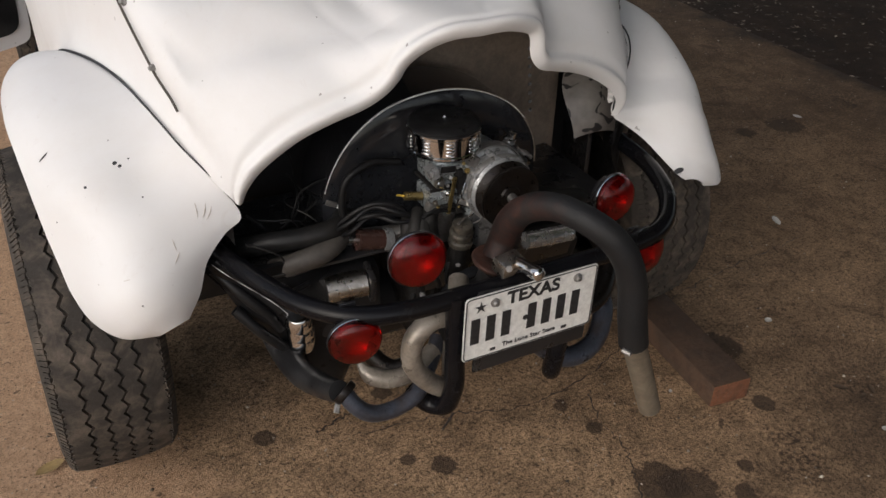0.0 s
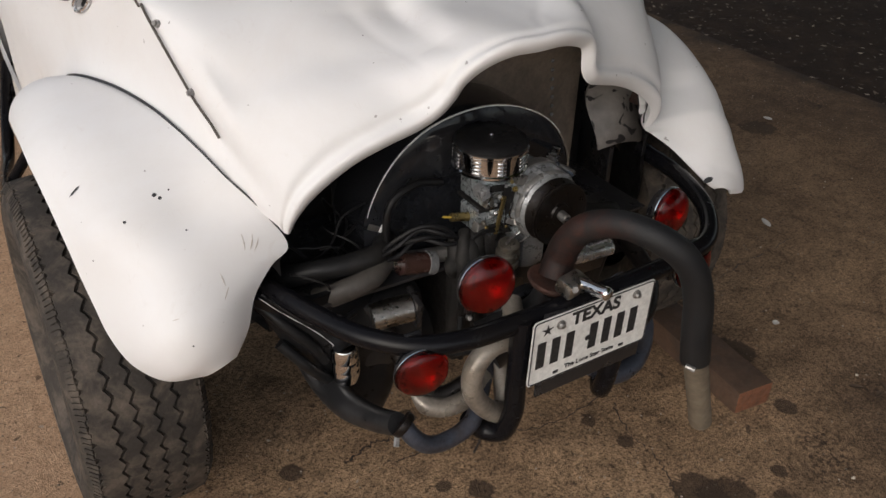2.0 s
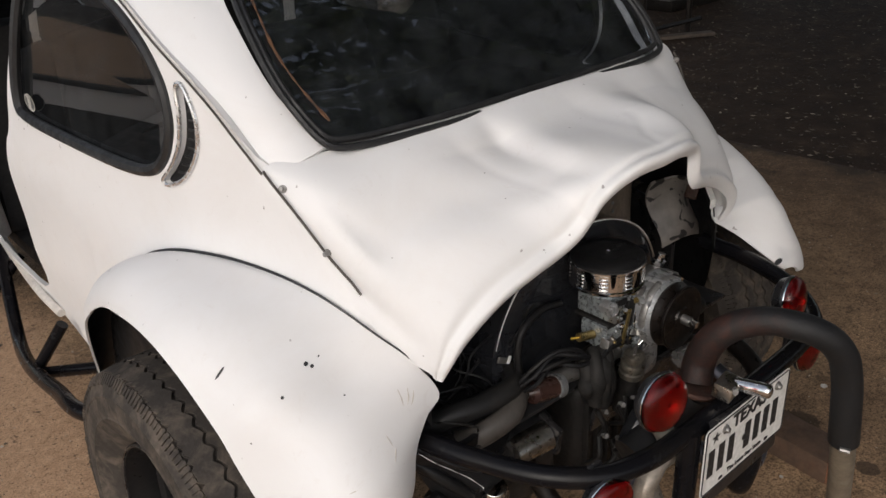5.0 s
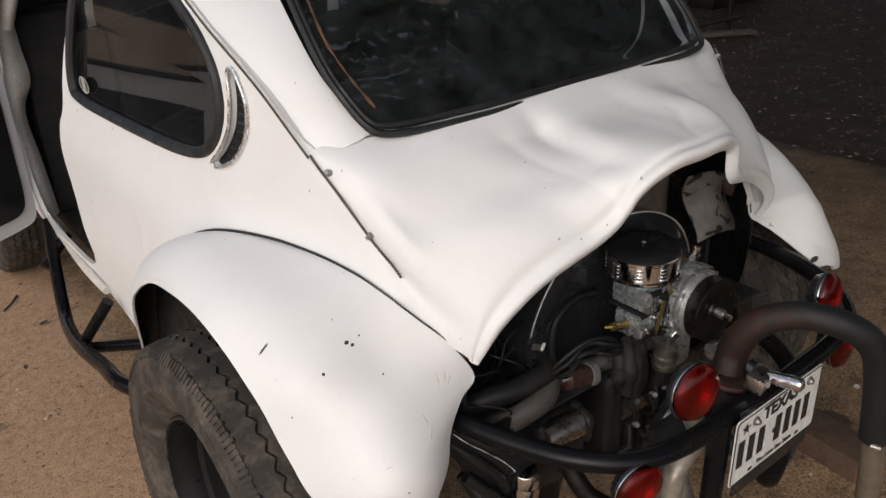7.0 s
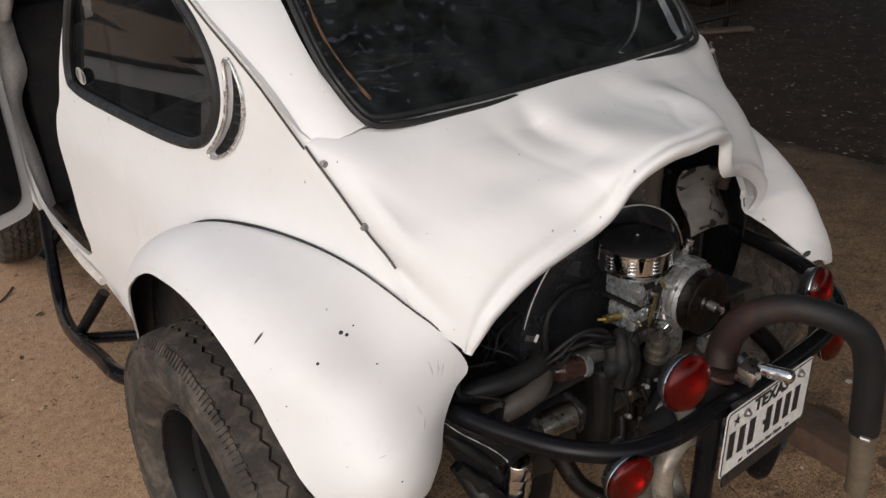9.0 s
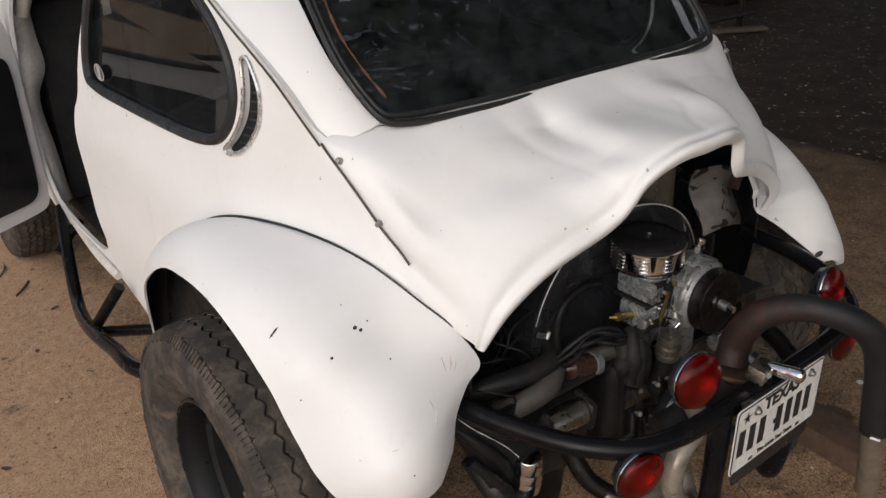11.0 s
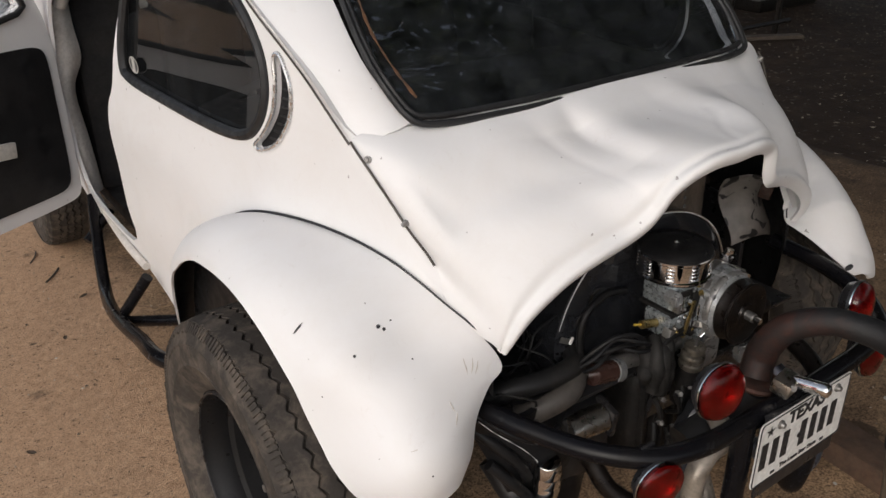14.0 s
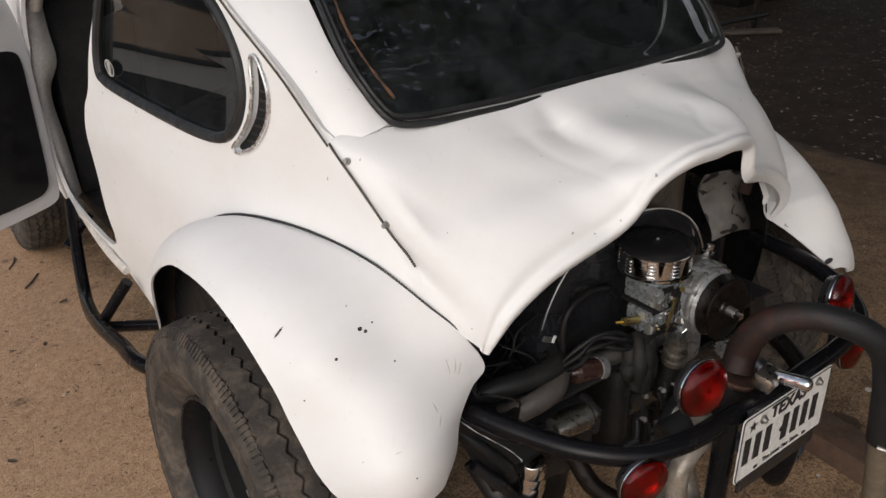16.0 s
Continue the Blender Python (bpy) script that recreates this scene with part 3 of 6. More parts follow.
def side_panel(sign):
    ys, xs, zs = zip(*sorted((y, x, z) for x, y, z in (SEAM if sign < 0 else SEAM_FAR)[:11]))

    def f(u, v):
        y = 0.365 + 2.435 * u
        foot = float(np.interp(y, ys, zs)) - 0.006
        lo = foot if y < 1.28 else float(np.interp(y, [1.28, 1.47, 1.6, 1.73, 2.8], [0.295, 0.308, 0.374, 0.41, 0.42]))
        # the upper edge is tucked under the engine cover
        under = min(max((0.62 - y) / 0.04, 0), 1)
        z = lo + (gutter(y) + 0.016 * under - lo) * v ** 1.2
        # the skin flares out to meet the fender
        k = min(max(1 - (z - foot) / 0.085, 0), 1)
        flare = max(float(np.interp(y, ys, xs)) - side_x(y, foot), 0) * k * k
        inset = 0.045 * min(max((0.95 - y) / 0.4, 0), 1) * min(max((y - 0.40) / 0.12, 0), 1) * (1 - k) if sign > 0 else 0.0
        inset += 0.016 * min(max((0.645 - y) / 0.03, 0), 1) * min(max((z - gutter(y) + 0.012) / 0.012, 0), 1)
        return (sign * (side_x(y, z) + flare - inset), y, z)
    bm = sheet(f, 90, 40)
    ob = part("side_panel", bm, (WHITE, LINER), car)
    cut = [prism(smoothed(QUARTER), "x", sign * 0.3 - 0.001, sign * 0.9)]
    cut.append(prism(smoothed(CRESCENT, 2), "x", sign * 0.3, sign * 0.9))
    if sign < 0:
        cut.append(prism(smoothed(DOORWAY, 2), "x", -0.9, -0.3))
    else:
        win = [(1.62, 1.02), (2.2, 1.02), (2.1, 1.36), (1.62, 1.40)]
        cut.append(prism(smoothed(win, 3), "x", 0.3, 0.9))
    settled(ob, 0.012, cut, 1)
    return ob


def outward(sign, y, z, d=0.0):
    return Vector((sign * (side_x(y, z) + d), y, z))


for sign in (-1, 1):
    side_panel(sign)


CORNER = 0.026


def roof():
    def f(u, v):
        a = -1 + 2 * v
        y = 0.56 + 0.045 * abs(a) ** 3
        y += (2.8 - y) * u
        gz, top = gutter(max(y, 0.60)), ROOF((y - 0.56) / 2.24)[0]
        gx = side_x(y, gz)
        n = 5.0 - 2.6 * min(max((y - 0.7) / 0.7, 0), 1)
        k = (1 - abs(a) ** n)
        x = gx * a
        if a < -0.84:
            y -= 0.014 * math.sin(math.pi * (-a - 0.84) / 0.16) * max(1 - (y - 0.56) / 0.6, 0)
        y += CORNER * min(max((-a - 0.35) / 0.45, 0), 1) * max(1 - (y - 0.56) / 0.45, 0)
        far = max((a - 0.82) / 0.18, 0) * max(1 - (y - 0.56) / 0.6, 0)
        x -= 0.035 * far
        y += 0.05 * far * far
        y -= 0.006 * math.exp(-((abs(a) - 0.86) / 0.035) ** 2)
        return (x, y - (0.012 * (1 - a * a) + 0.022 * (1 - abs(a) ** 7)) * max(1 - (y - 0.56) / 0.5, 0), gz + (top - gz) * k)
    ob = part("roof", sheet(f, 70, 49), (WHITE, LINER), car)
    rear = [(-0.415, 1.094), (-0.440, 1.125), (-0.462, 1.20), (-0.44, 1.33), (-0.37, 1.40), (0, 1.425), (0.37, 1.40), (0.44, 1.33), (0.465, 1.20), (0.458, 1.13), (0.445, 1.104), (0.2, 1.102), (-0.2, 1.098)]
    front = [(-0.46, 1.16), (-0.40, 1.42), (0, 1.45), (0.40, 1.42), (0.46, 1.16), (0, 1.12)]
    settled(ob, 0.012, [prism(smoothed(rear, 3), "y", 0.3, 1.3), prism(smoothed(front, 3), "y", 2.3, 3.1)], 1)
    return rear


REAR = roof()


def roof_y(x, z):
    """Where the back slope of the roof stands at a height."""
    us = np.linspace(0, 0.6, 80)
    zs = [ROOF(u)[0] for u in us]
    u = float(np.interp(z, zs, us))
    a = min(abs(x) / 0.55, 1)
    return 0.56 + 2.24 * u - 0.012 * (1 - a * a) - 0.018 * (1 - a ** 7) + CORNER * min(max((-x / 0.55 - 0.35) / 0.45, 0), 1) * max(1 - 2.24 * u / 0.45, 0)


def rear_window():
    ring = smoothed(REAR, 3)
    def f(u, v):
        z = 1.105 + 0.325 * u
        half = float(np.interp(z, [1.10, 1.13, 1.20, 1.33, 1.40, 1.43], [0.424, 0.442, 0.462, 0.438, 0.37, 0.28]))
        x = half * (-1 + 2 * v)
        return (x, roof_y(x, z), z)
    pane = part("rear_window", sheet(lambda u, v: Vector(f(u, v)) + Vector((0, 0.004, -0.004)), 16, 24), GLASS, car, "dark rear window glass")
    pane.visible_shadow = False
    settled(pane, 0.005)
    pts = [(x, roof_y(x, z), z) for x, z in grown(ring, 0.004)]
    bm = tube(pts + pts[:2], 0.0065, 8, len(pts) + 2, caps=False, straight=True)
    part("seal", bm, SEAL, pane)
    pts = [(x, roof_y(x, z) + 0.004, z) for x, z in grown(ring, -0.007)]
    part("inner_seal", tube(pts + pts[:2], 0.006, 8, len(pts) + 2, caps=False, straight=True), SEAL, pane)
    edge = [(x, roof_y(x, z) - 0.001, z) for x, z in ((-0.405, 1.135), (-0.422, 1.18), (-0.430, 1.23), (-0.42, 1.29), (-0.405, 1.34))]
    part("perished_edge", tube(edge, lambda s: 0.0022 + 0.0013 * math.sin(31 * s) * math.sin(17 * s + 1), 6, 60), COIL_EDGE, pane, "perished orange-brown glass edge")


rear_window()


def quarter_window(sign):
    ring = smoothed(QUARTER, 3)
    bm = bmesh.new()
    bm.faces.new([bm.verts.new(outward(sign, y, z, -0.012)) for y, z in ring])
    pane = part("quarter_window", bm, GLASS, car, "tinted quarter window", smooth=False)
    pane.visible_shadow = False
    pts = [outward(sign, y, z, -0.002) for y, z in grown(ring, -0.008)]
    part("seal", tube(pts + pts[:2], 0.012, 8, caps=False, straight=True), SEAL, pane)
    if sign < 0:
        c = outward(-1, 1.475, 1.058, -0.008)
        m = facing(c, (-1, 0, 0)) @ pose(0, 0, 0, 0, 0, 0)
        m = m @ Matrix.Diagonal((1.9, 1.1, 1, 1))
        bm = lathe([(0.0155, 0.0006), (0.018, 0.0006)], m, 28)
        st = part("sticker", bm, PALE, pane, "small oval white-outlined sticker")
        part("sticker_field", lathe([(0.0, 0.0003), (0.0155, 0.0003)], m, 28), INK, st)
        bm = bmesh.new()
        for i in range(5):
            block((0.004, 0.011, 0.0008), m @ pose(0, -0.0115 + 0.0058 * i, 0.0012, 0, 0, 90), 0, bm)
        part("print_bar", bm, PALE, st, smooth=False)


for sign in (-1, 1):
    quarter_window(sign)


def crescent_vent(sign):
    ring = smoothed(CRESCENT, 3)
    pts = [outward(sign, y, z, 0.003) for y, z in grown(ring, 0.002)]
    vent = part("crescent_vent", tube(pts + pts[:2], 0.0042, 8, caps=False, straight=True), TRIMCHROME, car, "chrome crescent vent trim")
    bm = bmesh.new()
    bm.faces.new([bm.verts.new(outward(sign, y, z, -0.009)) for y, z in ring])
    part("backing", bm, LINER, vent, smooth=False)
    for i in range(9):
        z = 1.03 + 0.017 * i
        y0 = float(np.interp(z, [1.005, 1.03, 1.085, 1.14, 1.192], [0.872, 0.822, 0.78, 0.775, 0.80]))
        y1 = float(np.interp(z, [1.01, 1.035, 1.085, 1.14, 1.19], [0.88, 0.848, 0.813, 0.804, 0.813]))
        y0, y1 = y0 + 0.006, y1 - 0.006
        a, b = outward(sign, y0, z, -0.007), outward(sign, y1, z, -0.007)
        part("louvre", tube([a, (a + b) / 2, b], 0.0022, 6, 3), TRIMBLACK, vent)


for sign in (-1, 1):
    crescent_vent(sign)


def drip_rail(sign):
    inset = lambda y: 0.04 * max((0.95 - y) / 0.4, 0) if sign > 0 else 0.0
    pts = [Vector((sign * (side_x(y, gutter(y)) + 0.004 - inset(y)), y + inset(y), gutter(y) + 0.002)) for y in np.linspace(0.618, 2.5, 40)]
    part("drip_rail", tube(pts, lambda s: 0.0020 * min(12 * s, 1), 8, 80), WHITE_PLAIN, car)
    pts = [p + Vector((sign * 0.004, -0.001, -0.005)) for p in pts]
    part("gutter_groove", tube(pts, 0.0022, 6, 80), GRIME, car)


for sign in (-1, 1):
    drip_rail(sign)

# floor pan, bulkhead and engine bay walls
part("floor_pan", block((1.12, 2.0, 0.05), pose(0, 1.75, 0.40), 0.01), LINER, car)
part("dashboard", block((1.14, 0.16, 0.68), pose(0, 2.46, 0.76), 0.03), LINER, car)
part("side_lining", block((0.01, 1.0, 0.62), pose(0.60, 1.95, 0.74), 0.003), LINER, car)
part("rear_shelf", block((0.98, 0.5, 0.02), pose(0, 0.98, 0.98), 0.005), LINER, car)
part("bulkhead", block((1.0, 0.02, 0.72), pose(0, 0.66, 0.70), 0.004), TRIMBLACK, car)
for sign in (-1, 1):
    part("sill", tube([(sign * 0.640, 1.69, 0.428), (sign * 0.644, 1.75, 0.434), (sign * 0.632, 2.05, 0.436), (sign * 0.60, 2.4, 0.438)], 0.012, 10), WHITE_PLAIN, car, "scuffed white door sill")
    part("seat_back", block((0.46, 0.12, 0.55), pose(sign * 0.29, 1.75, 0.80, -14), 0.05, seg=4), LINER, car)
    jamb_in = spline([(0.580, 0.44), (0.592, 0.62), (0.606, 0.80), (0.566, 0.90), (0.572, 1.0), (0.575, 1.1)])
    jamb_out = spline([(0.632, 0.44), (0.648, 0.60), (0.655, 0.80), (0.654, 0.92), (0.640, 1.0), (0.622, 1.1)])
    def jamb(u, v, sign=sign, a=jamb_in, b=jamb_out):
        p, q = a(u), b(u)
        return (sign * (p[0] + (q[0] - p[0]) * v), 2.37 - 0.04 * v - 0.012 * math.sin(v * 3.1), p[1])
    settled(part("door_jamb", sheet(jamb, 24, 8), WHITE_PLAIN, car, "grimy white door jamb"), 0.01)
    part("front_pillar", tube([(sign * 0.60, 2.33, 1.08), (sign * 0.565, 2.25, 1.22), (sign * 0.50, 2.12, 1.42)], 0.025, 10), WHITE_PLAIN, car)


# ---------------------------------------------------------------- engine cover
LIP = [(0, 0.221, 1.034), (0.052, 0.225, 1.032), (0.092, 0.238, 1.014), (0.118, 0.252, 0.988), (0.131, 0.261, 0.961), (0.155, 0.267, 0.935),
       (0.19, 0.277, 0.912), (0.247, 0.285, 0.892), (0.304, 0.298, 0.864), (0.362, 0.311, 0.82), (0.390, 0.324, 0.782), (0.40, 0.346, 0.742)]
# the far half has a square notch
LIP_FAR = [(0, 0.221, 1.034), (0.052, 0.225, 1.032), (0.100, 0.240, 1.016), (0.1165, 0.249, 1.0), (0.124, 0.2515, 0.963), (0.148, 0.2565, 0.934),
           (0.192, 0.270, 0.915), (0.247, 0.285, 0.894), (0.304, 0.298, 0.864), (0.362, 0.311, 0.82), (0.390, 0.324, 0.782), (0.40, 0.346, 0.742)]
HEM = [(0, 0.533, 1.107), (0.22, 0.543, 1.096), (0.40, 0.584, 1.089), (0.523, 0.624, 1.074), (0.5225, 0.619, 1.068), (0.509, 0.556, 1.009), (0.490, 0.502, 0.944), (0.467, 0.447, 0.873), (0.474, 0.414, 0.831), (0.4405, 0.366, 0.779)]
HEM_FAR = [(0, 0.533, 1.107), (0.22, 0.541, 1.105), (0.42, 0.577, 1.099), (0.535, 0.590, 1.083), (0.536, 0.578, 1.066), (0.522, 0.535, 0.985), (0.494, 0.497, 0.932), (0.477, 0.457, 0.875), (0.462, 0.42, 0.83), (0.434, 0.362, 0.765)]
lip_curve = spline([(-x, y, z) for x, y, z in LIP[:0:-1]] + LIP_FAR)
hem_half = [0, 0.30, 0.58, 0.727, 0.745, 0.82, 0.88, 0.94, 0.97, 1.0]
hem_knots = [0.5 - 0.5 * k for k in hem_half[:0:-1]] + [0.5 + 0.5 * k for k in hem_half]
hem_curve = spline([(-x, y, z) for x, y, z in HEM[:0:-1]] + HEM_FAR, hem_knots)


CREASE = [(0.10, 0.37), (0.085, 0.335), (0.041, 0.287), (0.026, 0.25)]


GROOVE = [(-0.46, 0.968), (-0.40, 0.992), (-0.33, 1.015), (-0.26, 1.032), (-0.20, 1.046), (-0.14, 1.063)]


def eased(a, lo, hi):
    k = min(max((a - lo) / (hi - lo), 0), 1)
    return k * k * (3 - 2 * k)


def cover_point(u, v):
    """v below 0.16 is the flat lip band; above, the skin up to the hem."""
    e = Vector(lip_curve(u))
    t = Vector(lip_curve(min(u + 0.012, 1))) - Vector(lip_curve(max(u - 0.012, 0)))
    out = Vector((-t.z, 0, t.x)).normalized()
    if u < 0.02 or u > 0.98:
        out = Vector((-1 if u < 0.5 else 1, 0, 0.35)).normalized()
    thin = 1 - 0.5 * max(abs(2 * u - 1) - 0.85, 0) / 0.15
    crest = e + out * 0.029 * thin + Vector((0, -0.004, 0))
    if v < 0.16:
        a = v / 0.16
        return e + (crest - e) * (0.25 * a + 0.75 * math.sin(a * math.pi / 2)) + Vector((0, -0.009 * math.sin(a * math.pi) ** 0.8, 0))
    b = (v - 0.16) / 0.84
    h = Vector(hem_curve(u))
    s = abs(2 * u - 1)
    x = crest.x + (h.x - crest.x) * b
    # the arched middle of the lip dies away into the skin
    hump = Vector((0, -0.012, 0.06)) * (1 - eased(abs(2 * u - 1), 0.14, 0.60))
    fade = 1 - eased(b, 0.0, 0.78)
    # side bulge, ridge, dish in the middle, boss on the far side
    side = 0.020 * (1 - eased(x, -0.20, -0.09)) * eased(x, -0.52, -0.30) * math.sin(math.pi * b ** 0.75)
    side += 0.016 * math.exp(-((x + 0.48) / 0.08) ** 2) * math.sin(math.pi * b ** 2) * (1 - eased(s, 0.84, 0.96))
    swell = 0.012 * math.exp(-((x + 0.145 - 0.08 * b) / 0.034) ** 2) * (1 - eased(b, 0.35, 0.75))
    swell += 0.026 * eased(x, 0.05, 0.14) * (1 - eased(x, 0.30, 0.56)) - 0.004 * math.exp(-((x - 0.01) / 0.08) ** 2)
    nrm = Vector((0.35 * (2 * u - 1), -0.55, 0.8)).normalized()
    p = (crest - hump).lerp(h, b) + hump * fade + nrm * (side + swell * math.sin(math.pi * b ** 0.85))
    # the skin turns up to the flared lip
    p -= nrm * 0.004 * math.exp(-((b - 0.2) / 0.15) ** 2) * min(b / 0.06, 1) * math.exp(-((x + 0.01) / 0.11) ** 4)
    # the skin steps back behind the band
    p -= nrm * 0.006 * math.exp(-((b - 0.035) / 0.024) ** 2) * min(b / 0.012, 1)
    # groove beside the raised middle, deepest at its upper end
    best, deep = 9.0, 0.0
    for i in range(5):
        (x0, z0), (x1, z1) = GROOVE[i], GROOVE[i + 1]
        k = min(max(((p.x - x0) * (x1 - x0) + (p.z - z0) * (z1 - z0)) / ((x1 - x0) ** 2 + (z1 - z0) ** 2), 0), 1)
        away = math.hypot(p.x - x0 - k * (x1 - x0), p.z - z0 - k * (z1 - z0))
        if away < best:
            best, deep = away, (i + k) / 5
    p -= nrm * 0.028 * deep ** 0.55 * math.exp(-(best / 0.031) ** 2) * min(b * 4, 1) * min((1 - b) * 4, 1)
    # sharp crease beside the far edge of the raised middle
    best = 9.0
    for (x0, y0), (x1, y1) in zip(CREASE, CREASE[1:]):
        k = min(max(((p.x - x0) * (x1 - x0) + (p.y - y0) * (y1 - y0)) / ((x1 - x0) ** 2 + (y1 - y0) ** 2), 0), 1)
        best = min(best, math.hypot(p.x - x0 - k * (x1 - x0), p.y - y0 - k * (y1 - y0)))
    p -= nrm * (0.0022 * math.exp(-(best / 0.008) ** 2) + 0.001 * math.exp(-(best / 0.03) ** 2))
    return p


cover = part("engine_cover", sheet(cover_point, 161, 84), WHITE, car, "dented white fibreglass engine cover with scalloped lip")
settled(cover, 0.006)
for sign in (-1, 1):
    for at in ((0.5006, 0.596, 1.043), (0.4813, 0.5134, 0.953)):
        at = Vector((sign * at[0], at[1], at[2]))
        u, v = min(((cover_point(0.5 + sign * i / 200, j / 50) - at).length, (0.5 + sign * i / 200, j / 50)) for i in range(70, 99) for j in range(30, 50))[1]
        at = cover_point(u, v)
        way = (cover_point(u + 0.01, v) - at).cross(cover_point(u, v - 0.02) - at)
        if way.dot(Vector((sign * 0.6, -0.5, 0.4))) < 0:
            way = -way
        m = facing(at + way.normalized() * 0.005, way)
        part("bolt", lathe([(0.0, 0.006), (0.004, 0.005), (0.0048, 0.002), (0.0048, 0.0), (0.0066, 0.0), (0.0066, -0.006)], m, 12), BOLT, cover)
    pts = [Vector(hem_curve(0.5 + sign * 0.5 * s)) + Vector((sign * 0.004, -0.004, 0.001)) for s in np.linspace(0.73, 0.93, 14)]
    part("edge_gap", tube(pts, 0.0024, 6, 30), GRIME, cover)


# ---------------------------------------------------------------- rear fenders
ARCH = [(0.670, 1.345, 0.36), (0.72, 1.165, 0.62), (0.74, 1.02, 0.735), (0.748, 0.89, 0.805), (0.752, 0.78, 0.83), (0.752, 0.70, 0.834), (0.751, 0.637, 0.825),
        (0.745, 0.579, 0.795), (0.739, 0.534, 0.76), (0.733, 0.492, 0.722), (0.727, 0.467, 0.68), (0.719, 0.440, 0.635), (0.710, 0.410, 0.59), (0.688, 0.37, 0.548),
        (0.645, 0.33, 0.525), (0.585, 0.305, 0.53)]
BULGE = [0.02, 0.025, 0.03, 0.033, 0.034, 0.032, 0.028, 0.024, 0.03, 0.045, 0.055, 0.065, 0.078, 0.085, 0.065, 0.02]
seam_curve, arch_curve, bulge_curve = spline(SEAM), spline(ARCH), spline([(b,) for b in BULGE])


def fender_point(sign, u, v):
    a, b = Vector(seam_curve(u)), Vector(arch_curve(u))
    if u > 0.55:
        w = [Vector(seam_curve(min(u + d, 1))) for d in (-0.2, -0.16, -0.12, -0.08, -0.04, 0, 0.04, 0.08, 0.12, 0.16, 0.2)]
        mean = sum(w, Vector()) / 11
        k = min(max(v / 0.35, 0), 1)
        a = a.lerp(mean, k * k * (3 - 2 * k) * min((u - 0.55) / 0.1, 1) * min((1 - u) / 0.08, 1))
    t = Vector(arch_curve(min(u + 0.13, 1))) + Vector(seam_curve(min(u + 0.13, 1))) - Vector(arch_curve(max(u - 0.13, 0))) - Vector(seam_curve(max(u - 0.13, 0)))
    n = (b - a).cross(t).normalized()
    if n.z < 0 and u < 0.5 or n.y > 0 and u >= 0.5:
        n = -n
    w = v ** float(np.interp(u, [0.3, 0.42, 0.6, 0.7], [1.0, 1.5, 1.6, 1.0]))
    k = 4 * w * (1 - w)
    e = float(np.interp(u, [0, 0.4, 0.5, 0.66, 0.78, 0.9, 1.0], [0.8, 0.9, 1.2, 1.2, 1.25, 0.95, 0.8]))
    p = a.lerp(b, v) + n * bulge_curve(u)[0] * (k ** e)
    return Vector((sign * p.x, p.y, p.z))


ARCH_FAR = ARCH[:4] + [(0.747, 0.78, 0.825), (0.742, 0.70, 0.824), (0.741, 0.637, 0.815), (0.739, 0.579, 0.79), (0.735, 0.52, 0.757), (0.73, 0.465, 0.718),
                       (0.727, 0.425, 0.685), (0.726, 0.385, 0.652), (0.722, 0.345, 0.615), (0.713, 0.30, 0.582), (0.68, 0.272, 0.578), (0.62, 0.258, 0.595)]
BULGE_FAR = [0.02, 0.03, 0.037, 0.04, 0.038, 0.037, 0.037, 0.039, 0.046, 0.062, 0.071, 0.073, 0.065, 0.05, 0.03, 0.012]


def rear_fender(sign):
    global seam_curve, arch_curve, bulge_curve
    seam_curve, arch_curve, bulge_curve = [spline(c) for c in ((SEAM, ARCH, [(b,) for b in BULGE]) if sign < 0 else (SEAM_FAR, ARCH_FAR, [(b,) for b in BULGE_FAR]))]
    ob = part("rear_fender", sheet(lambda u, v: fender_point(sign, u, v), 96, 30), (WHITE, LIDBLACK), car, "white cut-away rear fender with chips and scratches")
    settled(ob, 0.005, (), 1, False)
    # body gap along the top
    pts = [Vector((sign * (seam_curve(u)[0] + 0.001), seam_curve(u)[1] - 0.001, seam_curve(u)[2] + 0.004 + 0.003 * max(1 - u / 0.3, 0))) for u in np.linspace(0.125, 0.70, 50)]
    part("body_gap", tube(pts, lambda s: 0.0017 + 0.0010 * math.sin(math.pi * min(s * 1.15, 1)), 6, 60), SEAL, ob)
    # dark liner behind the wheel
    def f(u, v):
        a = seam_curve(0.0 + 0.72 * u)
        low = 0.38 + 0.36 * max((u - 0.55) / 0.45, 0)
        return (sign * (a[0] + 0.014), a[1], a[2] - 0.014 - v * max(a[2] - low, 0.06))
    part("wheel_liner", sheet(f, 40, 8), LIDBLACK, ob)
    return ob


fenders = [rear_fender(s) for s in (1, -1)][::-1]


def on_fender(u, v, d=0.0):
    p = fender_point(-1, u, v)
    a, b = fender_point(-1, u + 0.01, v) - p, fender_point(-1, u, v + 0.01) - p
    n = a.cross(b).normalized()
    if n.x > 0:
        n = -n
    return p + n * d, n


